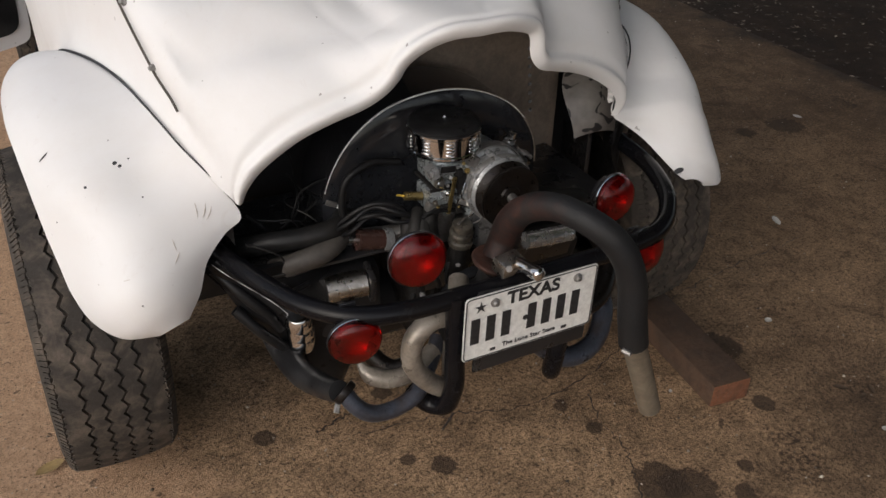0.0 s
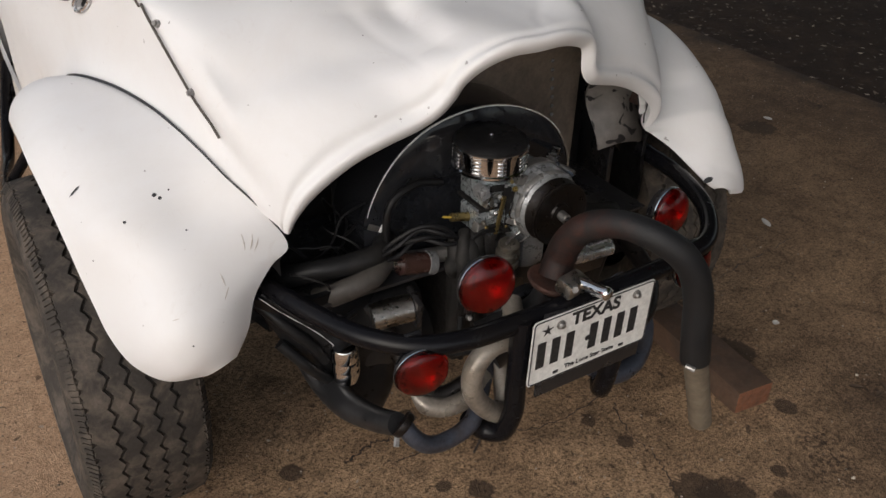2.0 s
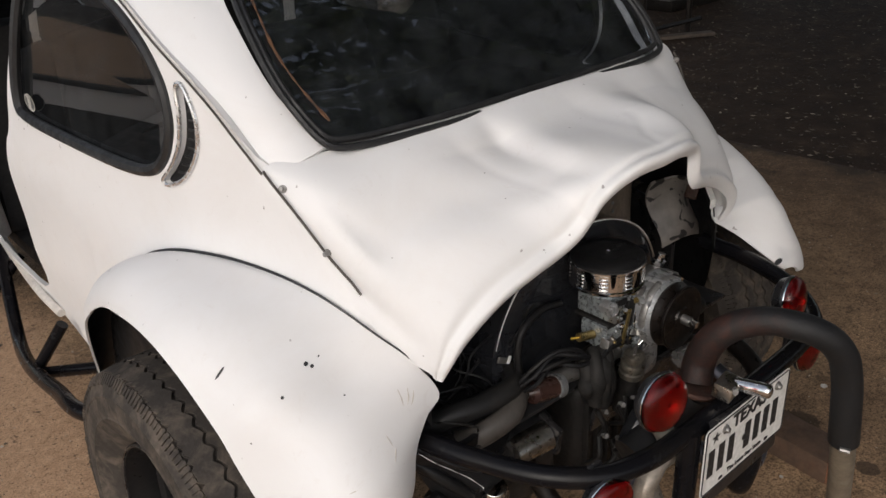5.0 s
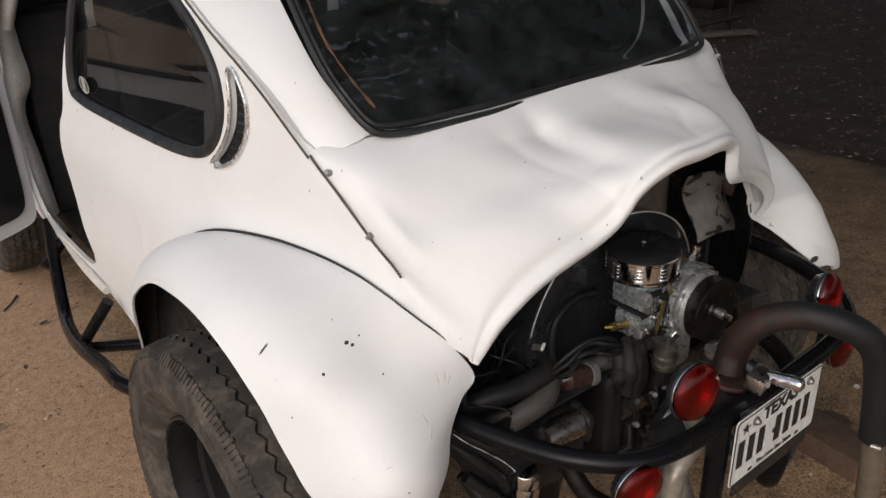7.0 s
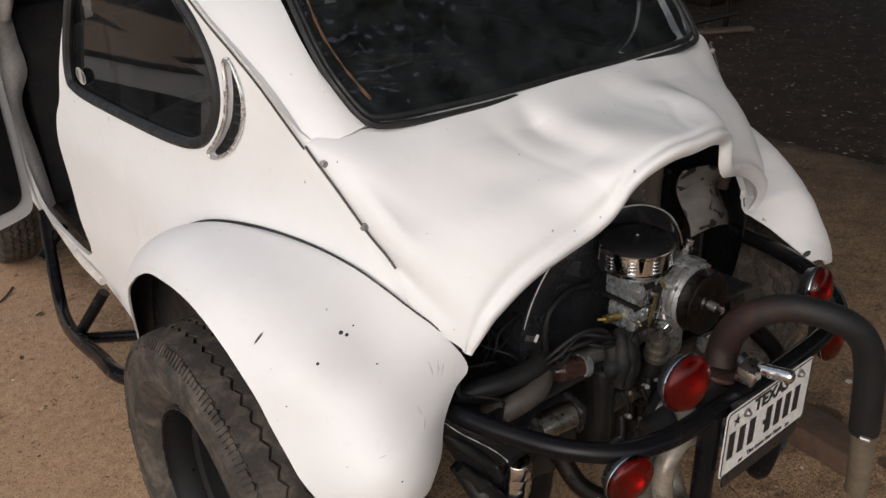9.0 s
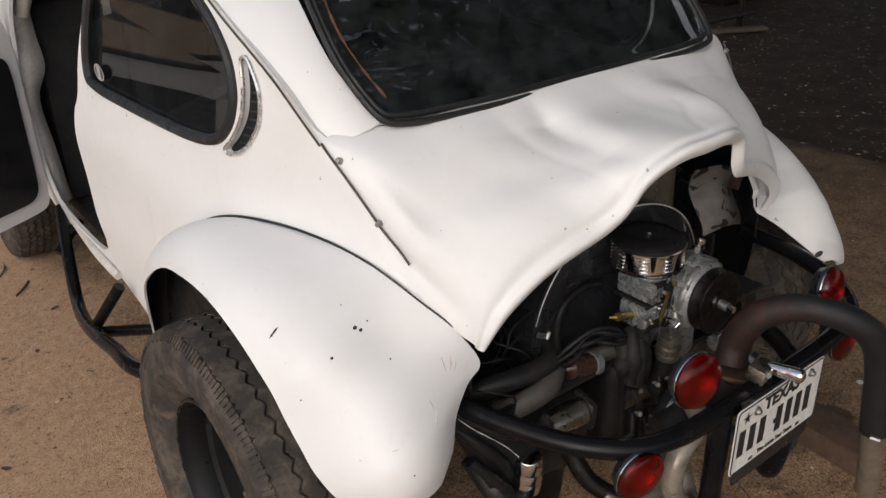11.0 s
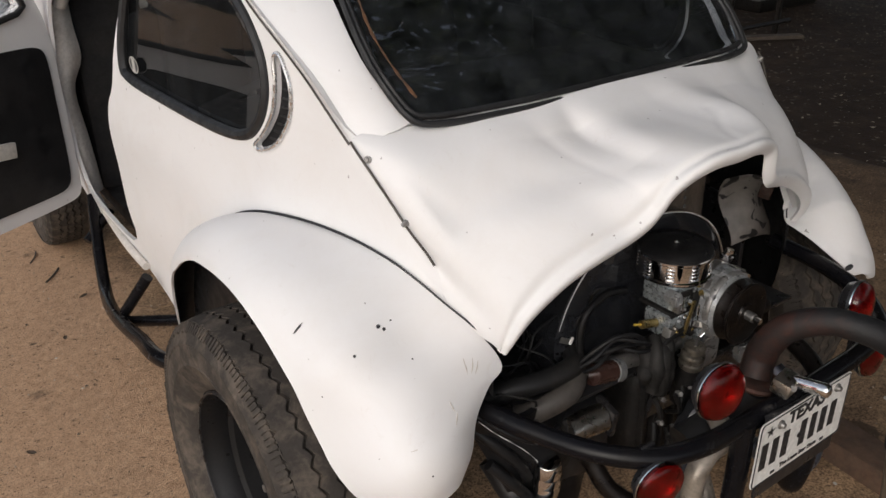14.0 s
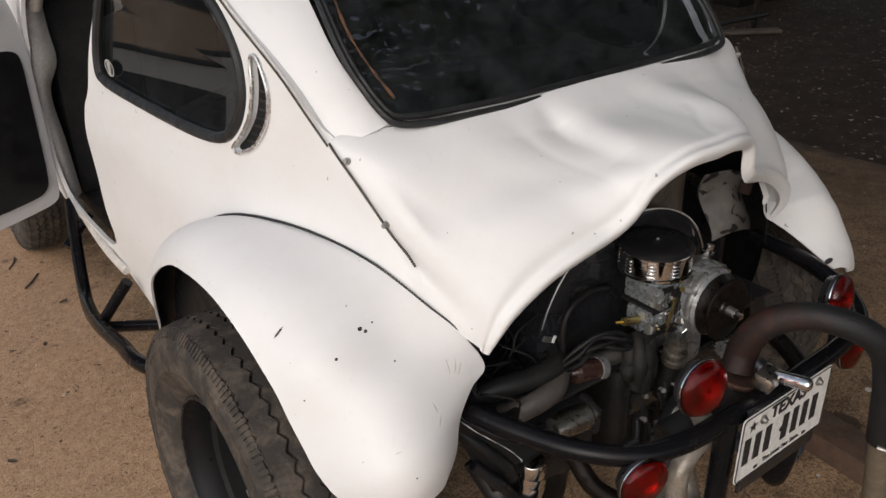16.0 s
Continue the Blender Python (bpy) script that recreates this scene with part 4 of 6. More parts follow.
# ---------------------------------------------------------------- wheels
def tyre_mesh(radius, width, ribs=5, zig=64, seed=1):
    """A road-worn light truck tyre: sidewalls turned, ribs with zigzag edges, notched shoulders."""
    bm = bmesh.new()
    w, r = width / 2, radius
    base = r - 0.009
    half = [(0.555, 0.55), (0.575, 0.70), (0.62, 0.80), (0.68, 0.92), (0.742, 0.983), (0.746, 1.0), (0.754, 1.0), (0.758, 0.99), (0.80, 1.0), (0.862, 0.98), (0.866, 0.992), (0.876, 0.988),
            (0.88, 0.973), (0.94, 0.905), (0.968, 0.85)]
    prof = [(r * a, -w * b) for a, b in half] + [(base - 0.004, -w * 0.79), (base + 0.002, 0), (base - 0.004, w * 0.79)] + [(r * a, w * b) for a, b in half[::-1]]
    lathe(prof, Matrix(), 72, bm)
    n = zig * 4
    edges = [w * 0.84 * k for k in (-1.0, -0.54, -0.18, 0.18, 0.54, 1.0)]
    rng = random.Random(seed)
    gap, amp = 0.0024, 0.0052
    def crown(x):
        return r - 0.014 * (abs(x) / w) ** 3
    for k in range(ribs):
        lo, hi = edges[k], edges[k + 1]
        rows = []
        for i in range(n):
            a = 2 * math.pi * i / n
            z = amp * (1, 0.2, -1, -0.2)[i % 4]
            # the outer ribs are notched all along the shoulder
            cut = 0.008 * (i % 2) * rng.uniform(0.3, 1.2)
            x0 = lo + (gap + z if k else cut)
            x1 = hi - (gap - z if k < ribs - 1 else cut)
            ring = []
            for x, d in ((x0, -0.016 if k == 0 else -0.011), (x0 + 0.001, 0), ((x0 + x1) / 2, 0), (x1 - 0.001, 0), (x1, -0.016 if k == ribs - 1 else -0.011)):
                rr = crown(x) + d
                ring.append(bm.verts.new((rr * math.cos(a), rr * math.sin(a), x)))
            rows.append(ring)
        for i in range(n):
            p, q = rows[i], rows[(i + 1) % n]
            for j in range(4):
                bm.faces.new((p[j], q[j], q[j + 1], p[j + 1]))
    # fine ribs down the shoulders
    for s in (-1, 1):
        count = 190
        for i in range(count):
            a = 2 * math.pi * i / count
            m = Matrix.Rotation(a, 4, "Z") @ Matrix.Translation((r * 0.953, 0, s * w * 0.878)) @ Matrix.Rotation(s * radians(40), 4, "Y")
            block((rng.uniform(0.014, 0.026), 2 * math.pi * r / count * 0.6, 0.0055), m, 0.0, bm)
    return bm


def rim_mesh(radius, width, sign):
    w = width / 2
    prof = [(radius * 0.572, w * 0.66), (radius * 0.574, w * 0.735), (radius * 0.564, w * 0.75), (radius * 0.552, w * 0.735), (radius * 0.545, w * 0.62), (radius * 0.525, w * 0.52), (radius * 0.52, w * 0.25), (radius * 0.49, w * 0.18),
            (radius * 0.48, -w * 0.25), (radius * 0.34, -w * 0.16), (radius * 0.27, -w * 0.05), (radius * 0.17, -w * 0.05), (radius * 0.16, w * 0.06), (0.0, w * 0.08)]
    return lathe([(r, h) for r, h in prof], Matrix(), 48)


def wheel(name, at, radius, width, sign, seed, toe=0.0, camber=0.0):
    h = holder(name, car)
    m = pose(*at) @ Matrix.Rotation(radians(-sign * toe), 4, "Z") @ Matrix.Rotation(radians(-sign * camber), 4, "Y") @ pose(0, 0, 0, 0, 90 * sign, 0) @ pose(0, 0, 0, 0, 0, 17 * seed)
    bm = tyre_mesh(radius, width, seed=seed)
    bm.transform(m)
    part("tyre", bm, RUBBER, h, "dusty worn black tyre")
    bm = rim_mesh(radius, width, sign)
    bm.transform(m)
    part("rim", bm, LIDBLACK, h, "black steel rim")
    pts = [m @ Vector((radius * 0.562 * math.cos(a), radius * 0.562 * math.sin(a), width * 0.375)) for a in np.linspace(0, 2 * math.pi, 49)]
    part("rim_edge", tube(pts, 0.002, 6, straight=True, caps=False), BLACK, h)
    for k in range(5):
        a = 2 * math.pi * k / 5
        nut = lathe([(0.0, 0.022), (0.009, 0.02), (0.011, 0.0)], m @ Matrix.Translation((radius * 0.24 * math.cos(a), radius * 0.24 * math.sin(a), -width * 0.01)), 6)
        part("wheel_nut", nut, STEEL, h)


AXLE, R_TYRE, W_TYRE = 0.72, 0.363, 0.235
for k, s in enumerate((-1, 1)):
    wheel("rear_wheel", (s * 0.6885, AXLE, R_TYRE + 0.001), R_TYRE, W_TYRE, s, k, 0.9, 1.2)
    wheel("front_wheel", (s * 0.63, 3.07, 0.33), 0.33, 0.18, s, k + 2)
part("rear_axle", tube([(-0.6, AXLE, 0.37), (0, AXLE, 0.40), (0.6, AXLE, 0.37)], 0.035), BLACK, car)
part("front_beam", tube([(-0.55, 3.07, 0.33), (0, 3.05, 0.33), (0.55, 3.07, 0.33)], 0.03), BLACK, car)


# ---------------------------------------------------------------- front end (mostly hidden)
def front_lid():
    def f(u, v):
        y = 2.74 + 1.0 * u
        a = -1 + 2 * v
        half = 0.60 - 0.30 * u ** 1.5
        top = 1.06 - 0.10 * u - 0.36 * u ** 3
        return (half * a, y, top - 0.34 * abs(a) ** 2.6)
    settled(part("front_lid", sheet(f, 24, 25), WHITE, car), 0.01)


def front_fender(sign):
    f1 = spline([(0.60, 2.62, 0.50), (0.585, 2.72, 0.72), (0.55, 2.95, 0.86), (0.50, 3.2, 0.86), (0.44, 3.45, 0.78), (0.38, 3.62, 0.6)])
    f2 = spline([(0.70, 2.66, 0.46), (0.745, 2.80, 0.66), (0.765, 3.0, 0.745), (0.765, 3.2, 0.72), (0.74, 3.4, 0.62), (0.68, 3.55, 0.5)])
    def f(u, v):
        a, b = Vector(f1(u)), Vector(f2(u))
        p = a.lerp(b, v) + Vector((0.3, 0, 0.6)) * 0.07 * 4 * v * (1 - v)
        return (sign * p.x, p.y, p.z)
    settled(part("front_fender", sheet(f, 30, 14), (WHITE, BLACK), car), 0.006, (), 1)


front_lid()
for s in (-1, 1):
    front_fender(s)


# ---------------------------------------------------------------- open door
def open_door():
    hinge, reach = Vector((-0.652, 2.295, 0)), Vector((-0.90, -0.436, 0)).normalized()
    thick = Vector((-reach.y, reach.x, 0)) * -1
    if thick.y < 0:
        thick = -thick
    def w(a, z, d=0.0):
        return hinge + reach * a + Vector((0, 0, z)) + thick * d
    outline = smoothed([(0.0, 0.50), (0.0, 0.75), (0.0, 1.0), (0.03, 1.12), (0.16, 1.34), (0.25, 1.39), (0.74, 1.38), (0.80, 1.10), (0.83, 0.92), (0.84, 0.60), (0.83, 0.50), (0.78, 0.45), (0.4, 0.44), (0.06, 0.45), (0.015, 0.462)], 2)
    pane = smoothed([(0.06, 1.06), (0.10, 1.17), (0.19, 1.32), (0.68, 1.33), (0.74, 1.12), (0.75, 1.05)], 2)
    def slab(shape, d0, d1):
        bm = bmesh.new()
        p = [bm.verts.new(w(a, z, d0)) for a, z in shape]
        q = [bm.verts.new(w(a, z, d1)) for a, z in shape]
        bm.faces.new(p), bm.faces.new(q[::-1])
        for i in range(len(p)):
            j = (i + 1) % len(p)
            bm.faces.new((p[i], q[i], q[j], p[j]))
        bmesh.ops.recalc_face_normals(bm, faces=bm.faces)
        return bm
    door = part("door", slab(outline, 0.0, 0.06), WHITE, car, "open white door with black inner panel")
    settled(door, 0, [slab(pane, -0.1, 0.2)])
    panel = smoothed([(0.036, 0.54), (0.034, 0.75), (0.032, 0.92), (0.042, 0.962), (0.085, 0.978), (0.4, 0.98), (0.75, 0.965), (0.79, 0.90), (0.78, 0.55), (0.75, 0.50), (0.4, 0.492), (0.09, 0.495), (0.055, 0.508)], 2)
    part("door_panel", slab(panel, -0.006, -0.001), TRIMBLACK, door)
    bm = bmesh.new()
    bm.faces.new([bm.verts.new(w(a, z, 0.03)) for a, z in pane])
    g = part("door_glass", bm, GLASS, door, smooth=False)
    g.visible_shadow = False
    pts = [w(a, z, -0.002) for a, z in pane]
    part("window_seal", tube(pts + pts[:2], 0.010, 8, caps=False, straight=True), SEAL, door)
    part("pull_strap", block((0.16, 0.018, 0.05), Matrix.Translation(w(0.30, 0.70, -0.02)) @ Matrix.Rotation(math.atan2(reach.y, reach.x), 4, "Z") @ pose(0, 0, 0, 0, -6, 0), 0.006), PALE, door, "white pull handle")
    for z in (0.62, 0.88):
        part("hinge", tube([w(-0.01, z - 0.03, 0.03), w(-0.01, z + 0.03, 0.03)], 0.012, 10, 2), STEEL, door)


open_door()


# ---------------------------------------------------------------- side step bars
def nerf_bar(sign):
    h = holder("side_bar", car)
    s = sign
    part("rail", tube([(s * 0.632, 2.28, 0.45), (s * 0.675, 2.12, 0.36), (s * 0.715, 1.95, 0.27), (s * 0.742, 1.78, 0.288), (s * 0.757, 1.62, 0.325), (s * 0.76, 1.40, 0.372), (s * 0.758, 1.18, 0.42), (s * 0.72, 1.09, 0.43)], 0.0195), SATIN, h)
    part("strut", tube([(s * 0.748, 1.66, 0.30), (s * 0.665, 1.60, 0.44)], 0.016, steps=4), SATIN, h)
    part("strut", tube([(s * 0.748, 1.64, 0.305), (s * 0.63, 1.45, 0.36)], 0.016, steps=4), SATIN, h)
    part("strut", tube([(s * 0.70, 2.15, 0.35), (s * 0.60, 2.2, 0.42)], 0.016, steps=4), SATIN, h)


for s in (-1, 1):
    nerf_bar(s)


# ---------------------------------------------------------------- rear bumper, lamps, plate
def bumper():
    h = holder("rear_bumper", car)
    half = [(0.50, 0.44, 0.66), (0.485, 0.29, 0.655), (0.42, 0.15, 0.65), (0.34, 0.08, 0.648), (0.24, 0.06, 0.645), (0.13, 0.055, 0.642), (0.0, 0.055, 0.64)]
    part("main_tube", tube([(-0.46, 0.40, 0.635), (-0.44, 0.345, 0.633), (-0.402, 0.245, 0.63), (-0.355, 0.15, 0.63), (-0.30, 0.095, 0.63), (-0.22, 0.066, 0.632), (-0.12, 0.058, 0.636)] + half[::-1], 0.0182, 18, 90), SATIN, h, "scuffed satin black bumper tube")
    for s in (-1, 1):
        part("lamp_stay", block((0.03, 0.008, 0.09), pose(s * 0.298, 0.105, 0.605), 0.003), BLACK, h)
        part("post", tube([(s * 0.118, 0.052, 0.645), (s * 0.115, 0.055, 0.5), (s * 0.113, 0.062, 0.415), (s * 0.122, 0.08, 0.368), (s * 0.142, 0.105, 0.362), (s * 0.168, 0.12, 0.395)], 0.019), SATIN, h)
    return h


rear_bumper = bumper()


def tail_lamp(at, r=0.052, d=(-0.12, -1, 0.1)):
    m = facing(at, d)
    body = part("tail_lamp", lathe([(0.0, -0.024), (r * 0.6, -0.024), (r * 0.85, -0.018), (r * 0.97, -0.004), (r * 1.04, -0.002), (r * 1.04, 0.003), (r * 0.9, 0.004)], m, 36), BLACK, car, "round red tail lamp")
    part("bezel", lathe([(r * 1.0, -0.001), (r * 1.03, 0.0), (r * 1.035, 0.002), (r * 1.02, 0.005), (r * 0.99, 0.004)], m, 48), CHROME, body, "thin chrome bezel")
    part("reflector", lathe([(0.0, -0.014), (r * 0.3, -0.013), (r * 0.62, -0.008), (r * 0.9, 0.0), (r * 0.98, 0.003)], m, 40), BOWL, body)
    outer, inner, n = [(r * 0.985, 0.003), (r * 0.99, 0.007)], [], 14
    for i in range(n + 1):
        a = i / n
        rr = r * 0.97 * (1 - a)
        hgt = 0.009 + 0.016 * math.sqrt(max(1 - (1 - a) ** 2, 0))
        outer += [(rr + 0.0006, hgt), (max(rr - 0.0006, 0.0), hgt + 0.0005)] if i < n else [(0.0, hgt + 0.0012)]
        inner.append((max(rr - 0.0015 * (i % 2), 0.0) * 0.95, hgt - 0.0045))
    part("lens", lathe(outer + inner[::-1] + [(r * 0.985, 0.003)], m, 48), RED, body, "ribbed red lens")
    return body


tail_lamp((-0.187, 0.066, 0.731), 0.049)
tail_lamp((-0.297, 0.078, 0.590), 0.046, (-0.16, -1, -0.05))
tail_lamp((0.206, 0.07, 0.756), 0.044, (0.12, -1, 0.12))
tail_lamp((0.30, 0.072, 0.615), 0.049, (0.12, -1, 0.1))


def licence_plate():
    c = Vector((0.0225, 0.026, 0.583))
    turn = Vector((0.279, 0.008, -0.005)).normalized()
    upv = Vector((0.0, 0.0, 1)).normalized()
    n = turn.cross(upv).normalized()
    upv = n.cross(turn)
    m = Matrix.Translation(c) @ Matrix((turn, upv, n)).transposed().to_4x4() @ Matrix.Diagonal((0.945, 0.905, 1, 1))
    w, h = 0.296, 0.152
    def rounded(ww, hh, r, z):
        out = []
        for sx, sy, a0 in ((1, 1, 0), (-1, 1, 90), (-1, -1, 180), (1, -1, 270)):
            for k in range(5):
                a = radians(a0 + 22.5 * k)
                out.append(m @ Vector((sx * (ww / 2 - r) + r * math.cos(a), sy * (hh / 2 - r) + r * math.sin(a), z)))
        return out
    bm = bmesh.new()
    loops = [[bm.verts.new(p) for p in rounded(w, h, 0.010, z)] for z in (-0.0015, 0.0)]
    bm.faces.new(loops[0][::-1]), bm.faces.new(loops[1])
    for i in range(20):
        j = (i + 1) % 20
        bm.faces.new((loops[0][i], loops[0][j], loops[1][j], loops[1][i]))
    plate = part("licence_plate", bm, PLATE, car, "white licence plate with dark lettering", smooth=False)
    rim = rounded(w - 0.006, h - 0.006, 0.008, 0.0008)
    part("plate_edge", tube(rim + rim[:1], 0.0011, 6, straight=True, caps=False), INK, plate)
    writing("state_name", "TEXAS", 0.040, m @ pose(0.0, 0.052, 0.0012), INK, plate, 1.0, bold=0.0012)
    writing("motto", "The Lone Star State", 0.0145, m @ pose(0.0, -0.058, 0.0012), INK, plate, 1.05)
    for i in range(7):
        x = -0.124 + i * 0.0335 + (0.024 if i > 2 else 0)
        part("serial_bar", block((0.0185, 0.060, 0.0012), m @ pose(x + 0.0, -0.006, 0.0012), 0.0), INK, plate, smooth=False)
    part("state_shape", lathe([(0.0, 0.001), (0.007, 0.001)], m @ pose(-0.0135, -0.006, 0.001, 0, 0, 20), 6), INK, plate, smooth=False)
    bm = bmesh.new()
    star = [m @ Vector((-0.115 + (0.015 if k % 2 == 0 else 0.005) * math.cos(radians(90 + 36 * k)), 0.049 + (0.015 if k % 2 == 0 else 0.005) * math.sin(radians(90 + 36 * k)), 0.0014)) for k in range(10)]
    bm.faces.new([bm.verts.new(p) for p in star])
    part("star", bm, INK, plate, smooth=False)
    for x, y in ((-0.085, 0.052), (0.10, 0.055)):
        part("plate_screw", lathe([(0.0, 0.010), (0.005, 0.009), (0.007, 0.004), (0.0095, 0.003), (0.0095, 0.0)], m @ pose(x, y, 0.0), 10), STEEL, plate)
    for x in (-0.082, 0.082):
        part("plate_slot", block((0.012, 0.006, 0.001), m @ pose(x, -0.062, 0.001), 0.0), INK, plate, smooth=False)
    part("plate_bracket", block((0.26, 0.19, 0.006), m @ pose(0.012, -0.022, -0.008), 0.002), BLACK, plate)
    part("plate_bracket", block((0.22, 0.10, 0.012), m @ pose(0, 0.02, -0.018), 0.002), BLACK, plate)
    lamp = part("plate_lamp", tube([(-0.005, 0.042, 0.687), (0.001, 0.012, 0.691), (0.005, -0.012, 0.694), (0.006, -0.016, 0.694), (0.0065, -0.018, 0.694)], lambda s: 0.0125 if s < 0.9 else 0.0125 * math.sqrt(max(1 - ((s - 0.9) / 0.11) ** 2, 0)), 18, 24), CHROME, plate, "small chrome plate lamp")
    part("clamp", block((0.05, 0.035, 0.03), pose(-0.018, 0.05, 0.684, 10, 0, 10), 0.006), DULL, lamp)
    part("clamp_bolt", lathe([(0, 0.008), (0.006, 0.007), (0.007, 0.0), (0.007, -0.01)], facing((-0.03, 0.032, 0.69), (-0.3, -1, 0.3)), 6), BOLT, lamp)


licence_plate()


# ---------------------------------------------------------------- tailpipe
def stinger():
    elbow = [(0.004, 0.124, 0.648), (0.018, 0.129, 0.682), (0.021, 0.119, 0.717), (0.03, 0.092, 0.758), (0.045, 0.06, 0.780), (0.062, 0.018, 0.792), (0.076, -0.01, 0.790)]
    pipe = part("tailpipe", tube(elbow, lambda s: 0.0295 - 0.006 * s, 20), SOOT, car, "rusty exhaust elbow")
    part("flange", lathe([(0.0, 0.004), (0.045, 0.004), (0.048, 0.0), (0.045, -0.006), (0.0, -0.006)], facing((0.002, 0.122, 0.645), (0.1, -0.1, 0.95)), 24), RUST, pipe)
    part("hose", tube([(0.062, 0.018, 0.792), (0.083, -0.024, 0.787), (0.108, -0.052, 0.768), (0.132, -0.067, 0.735), (0.155, -0.074, 0.675), (0.166, -0.078, 0.60), (0.180, -0.078, 0.535)], lambda s: 0.0242 + 0.003 * s, 18), SOOT, pipe, "black rubber exhaust hose")
    part("sleeve", tube([(0.178, -0.078, 0.542), (0.228, -0.066, 0.43), (0.278, -0.052, 0.318)], 0.0225, 18), BEIGE, pipe, "beige pipe end")
    part("clamp_screw", tube([(0.150, -0.085, 0.535), (0.158, -0.10, 0.533)], 0.005, 8, 3), STEEL, pipe)


stinger()


# ---------------------------------------------------------------- engine
def fan_shroud():
    arch = along([(-0.235, 0.60), (-0.232, 0.69), (-0.211, 0.746), (-0.166, 0.807), (-0.107, 0.848), (-0.036, 0.868), (0.05, 0.868), (0.125, 0.846), (0.195, 0.80), (0.24, 0.73), (0.25, 0.62)])
    def f(u, v):
        x, z = arch(u)
        return (x, 0.40 + 0.13 * v, z)
    bm = sheet(f, 60, 4)
    def g(u, v):
        x, z = arch(u)
        k = 1 - v
        return (x * k, 0.40 - 0.012 * min(v / 0.06, 1) ** 0.5, 0.60 + (z - 0.60) * k)
    sheet(g, 60, 10, bm)
    sh = part("fan_shroud", bm, GLOSS, car, "gloss black fan shroud")
    pts = [(arch(u)[0], 0.394, arch(u)[1]) for u in np.linspace(0.12, 0.80, 50)]
    # rim edge whose sky reflection is painted by its pale colour
    part("bright_edge", tube(pts, lambda s: 0.0007 + 0.0011 * math.sin(math.pi * min(s * 1.35, 1)), 6, 90), EDGE, sh, "thin bright edge")
    part("rolled_edge", tube([(arch(u)[0], 0.396, arch(u)[1]) for u in np.linspace(0.5, 0.94, 30)], 0.0022, 6, 50), TIN, sh)
    part("clip", block((0.024, 0.004, 0.012), pose(-0.221, 0.388, 0.676, 0, 28, 0), 0.002), STEEL, sh)
    part("clip", block((0.006, 0.004, 0.016), pose(-0.205, 0.386, 0.671, 0, 28, 0), 0.002), EDGE, sh)


fan_shroud()


def air_cleaner():
    c = Vector((-0.014, 0.318, 0.0))
    m = Matrix.Translation(c + Vector((0, 0, 0.785)))
    r = 0.070
    drum = part("air_cleaner", lathe([(0.03, -0.008), (0.05, -0.002), (r * 0.97, 0.005), (r * 1.01, 0.008), (r * 1.01, 0.012), (r * 0.975, 0.014), (r * 0.975, 0.045), (r * 1.02, 0.048), (r * 1.02, 0.052), (r * 0.96, 0.054)], m, 64), CHROME, car, "chrome air cleaner")
    part("lid", lathe([(r * 0.985, 0.051), (r * 0.99, 0.058), (r * 0.90, 0.064), (r * 0.5, 0.067), (r * 0.42, 0.065), (0.0, 0.066)], m, 64), LIDBLACK, drum, "black lid")
    part("wing_nut", lathe([(0.0, 0.0695), (0.0024, 0.069), (0.003, 0.0675), (0.005, 0.067), (0.005, 0.0645), (0.0, 0.0645)], m, 8), CHROME, drum)
    for k in range(9):
        a = 2 * math.pi * k / 9 + 0.25
        for j in range(4):
            q = m @ Matrix.Rotation(a, 4, "Z") @ Matrix.Translation((r * 0.973, 0, 0.0185 + 0.007 * j)) @ Matrix.Rotation(radians(28), 4, "Y")
            part("louvre", block((0.0035, 0.017, 0.004), q, 0.001, None, 1), CHROME, drum)


air_cleaner()


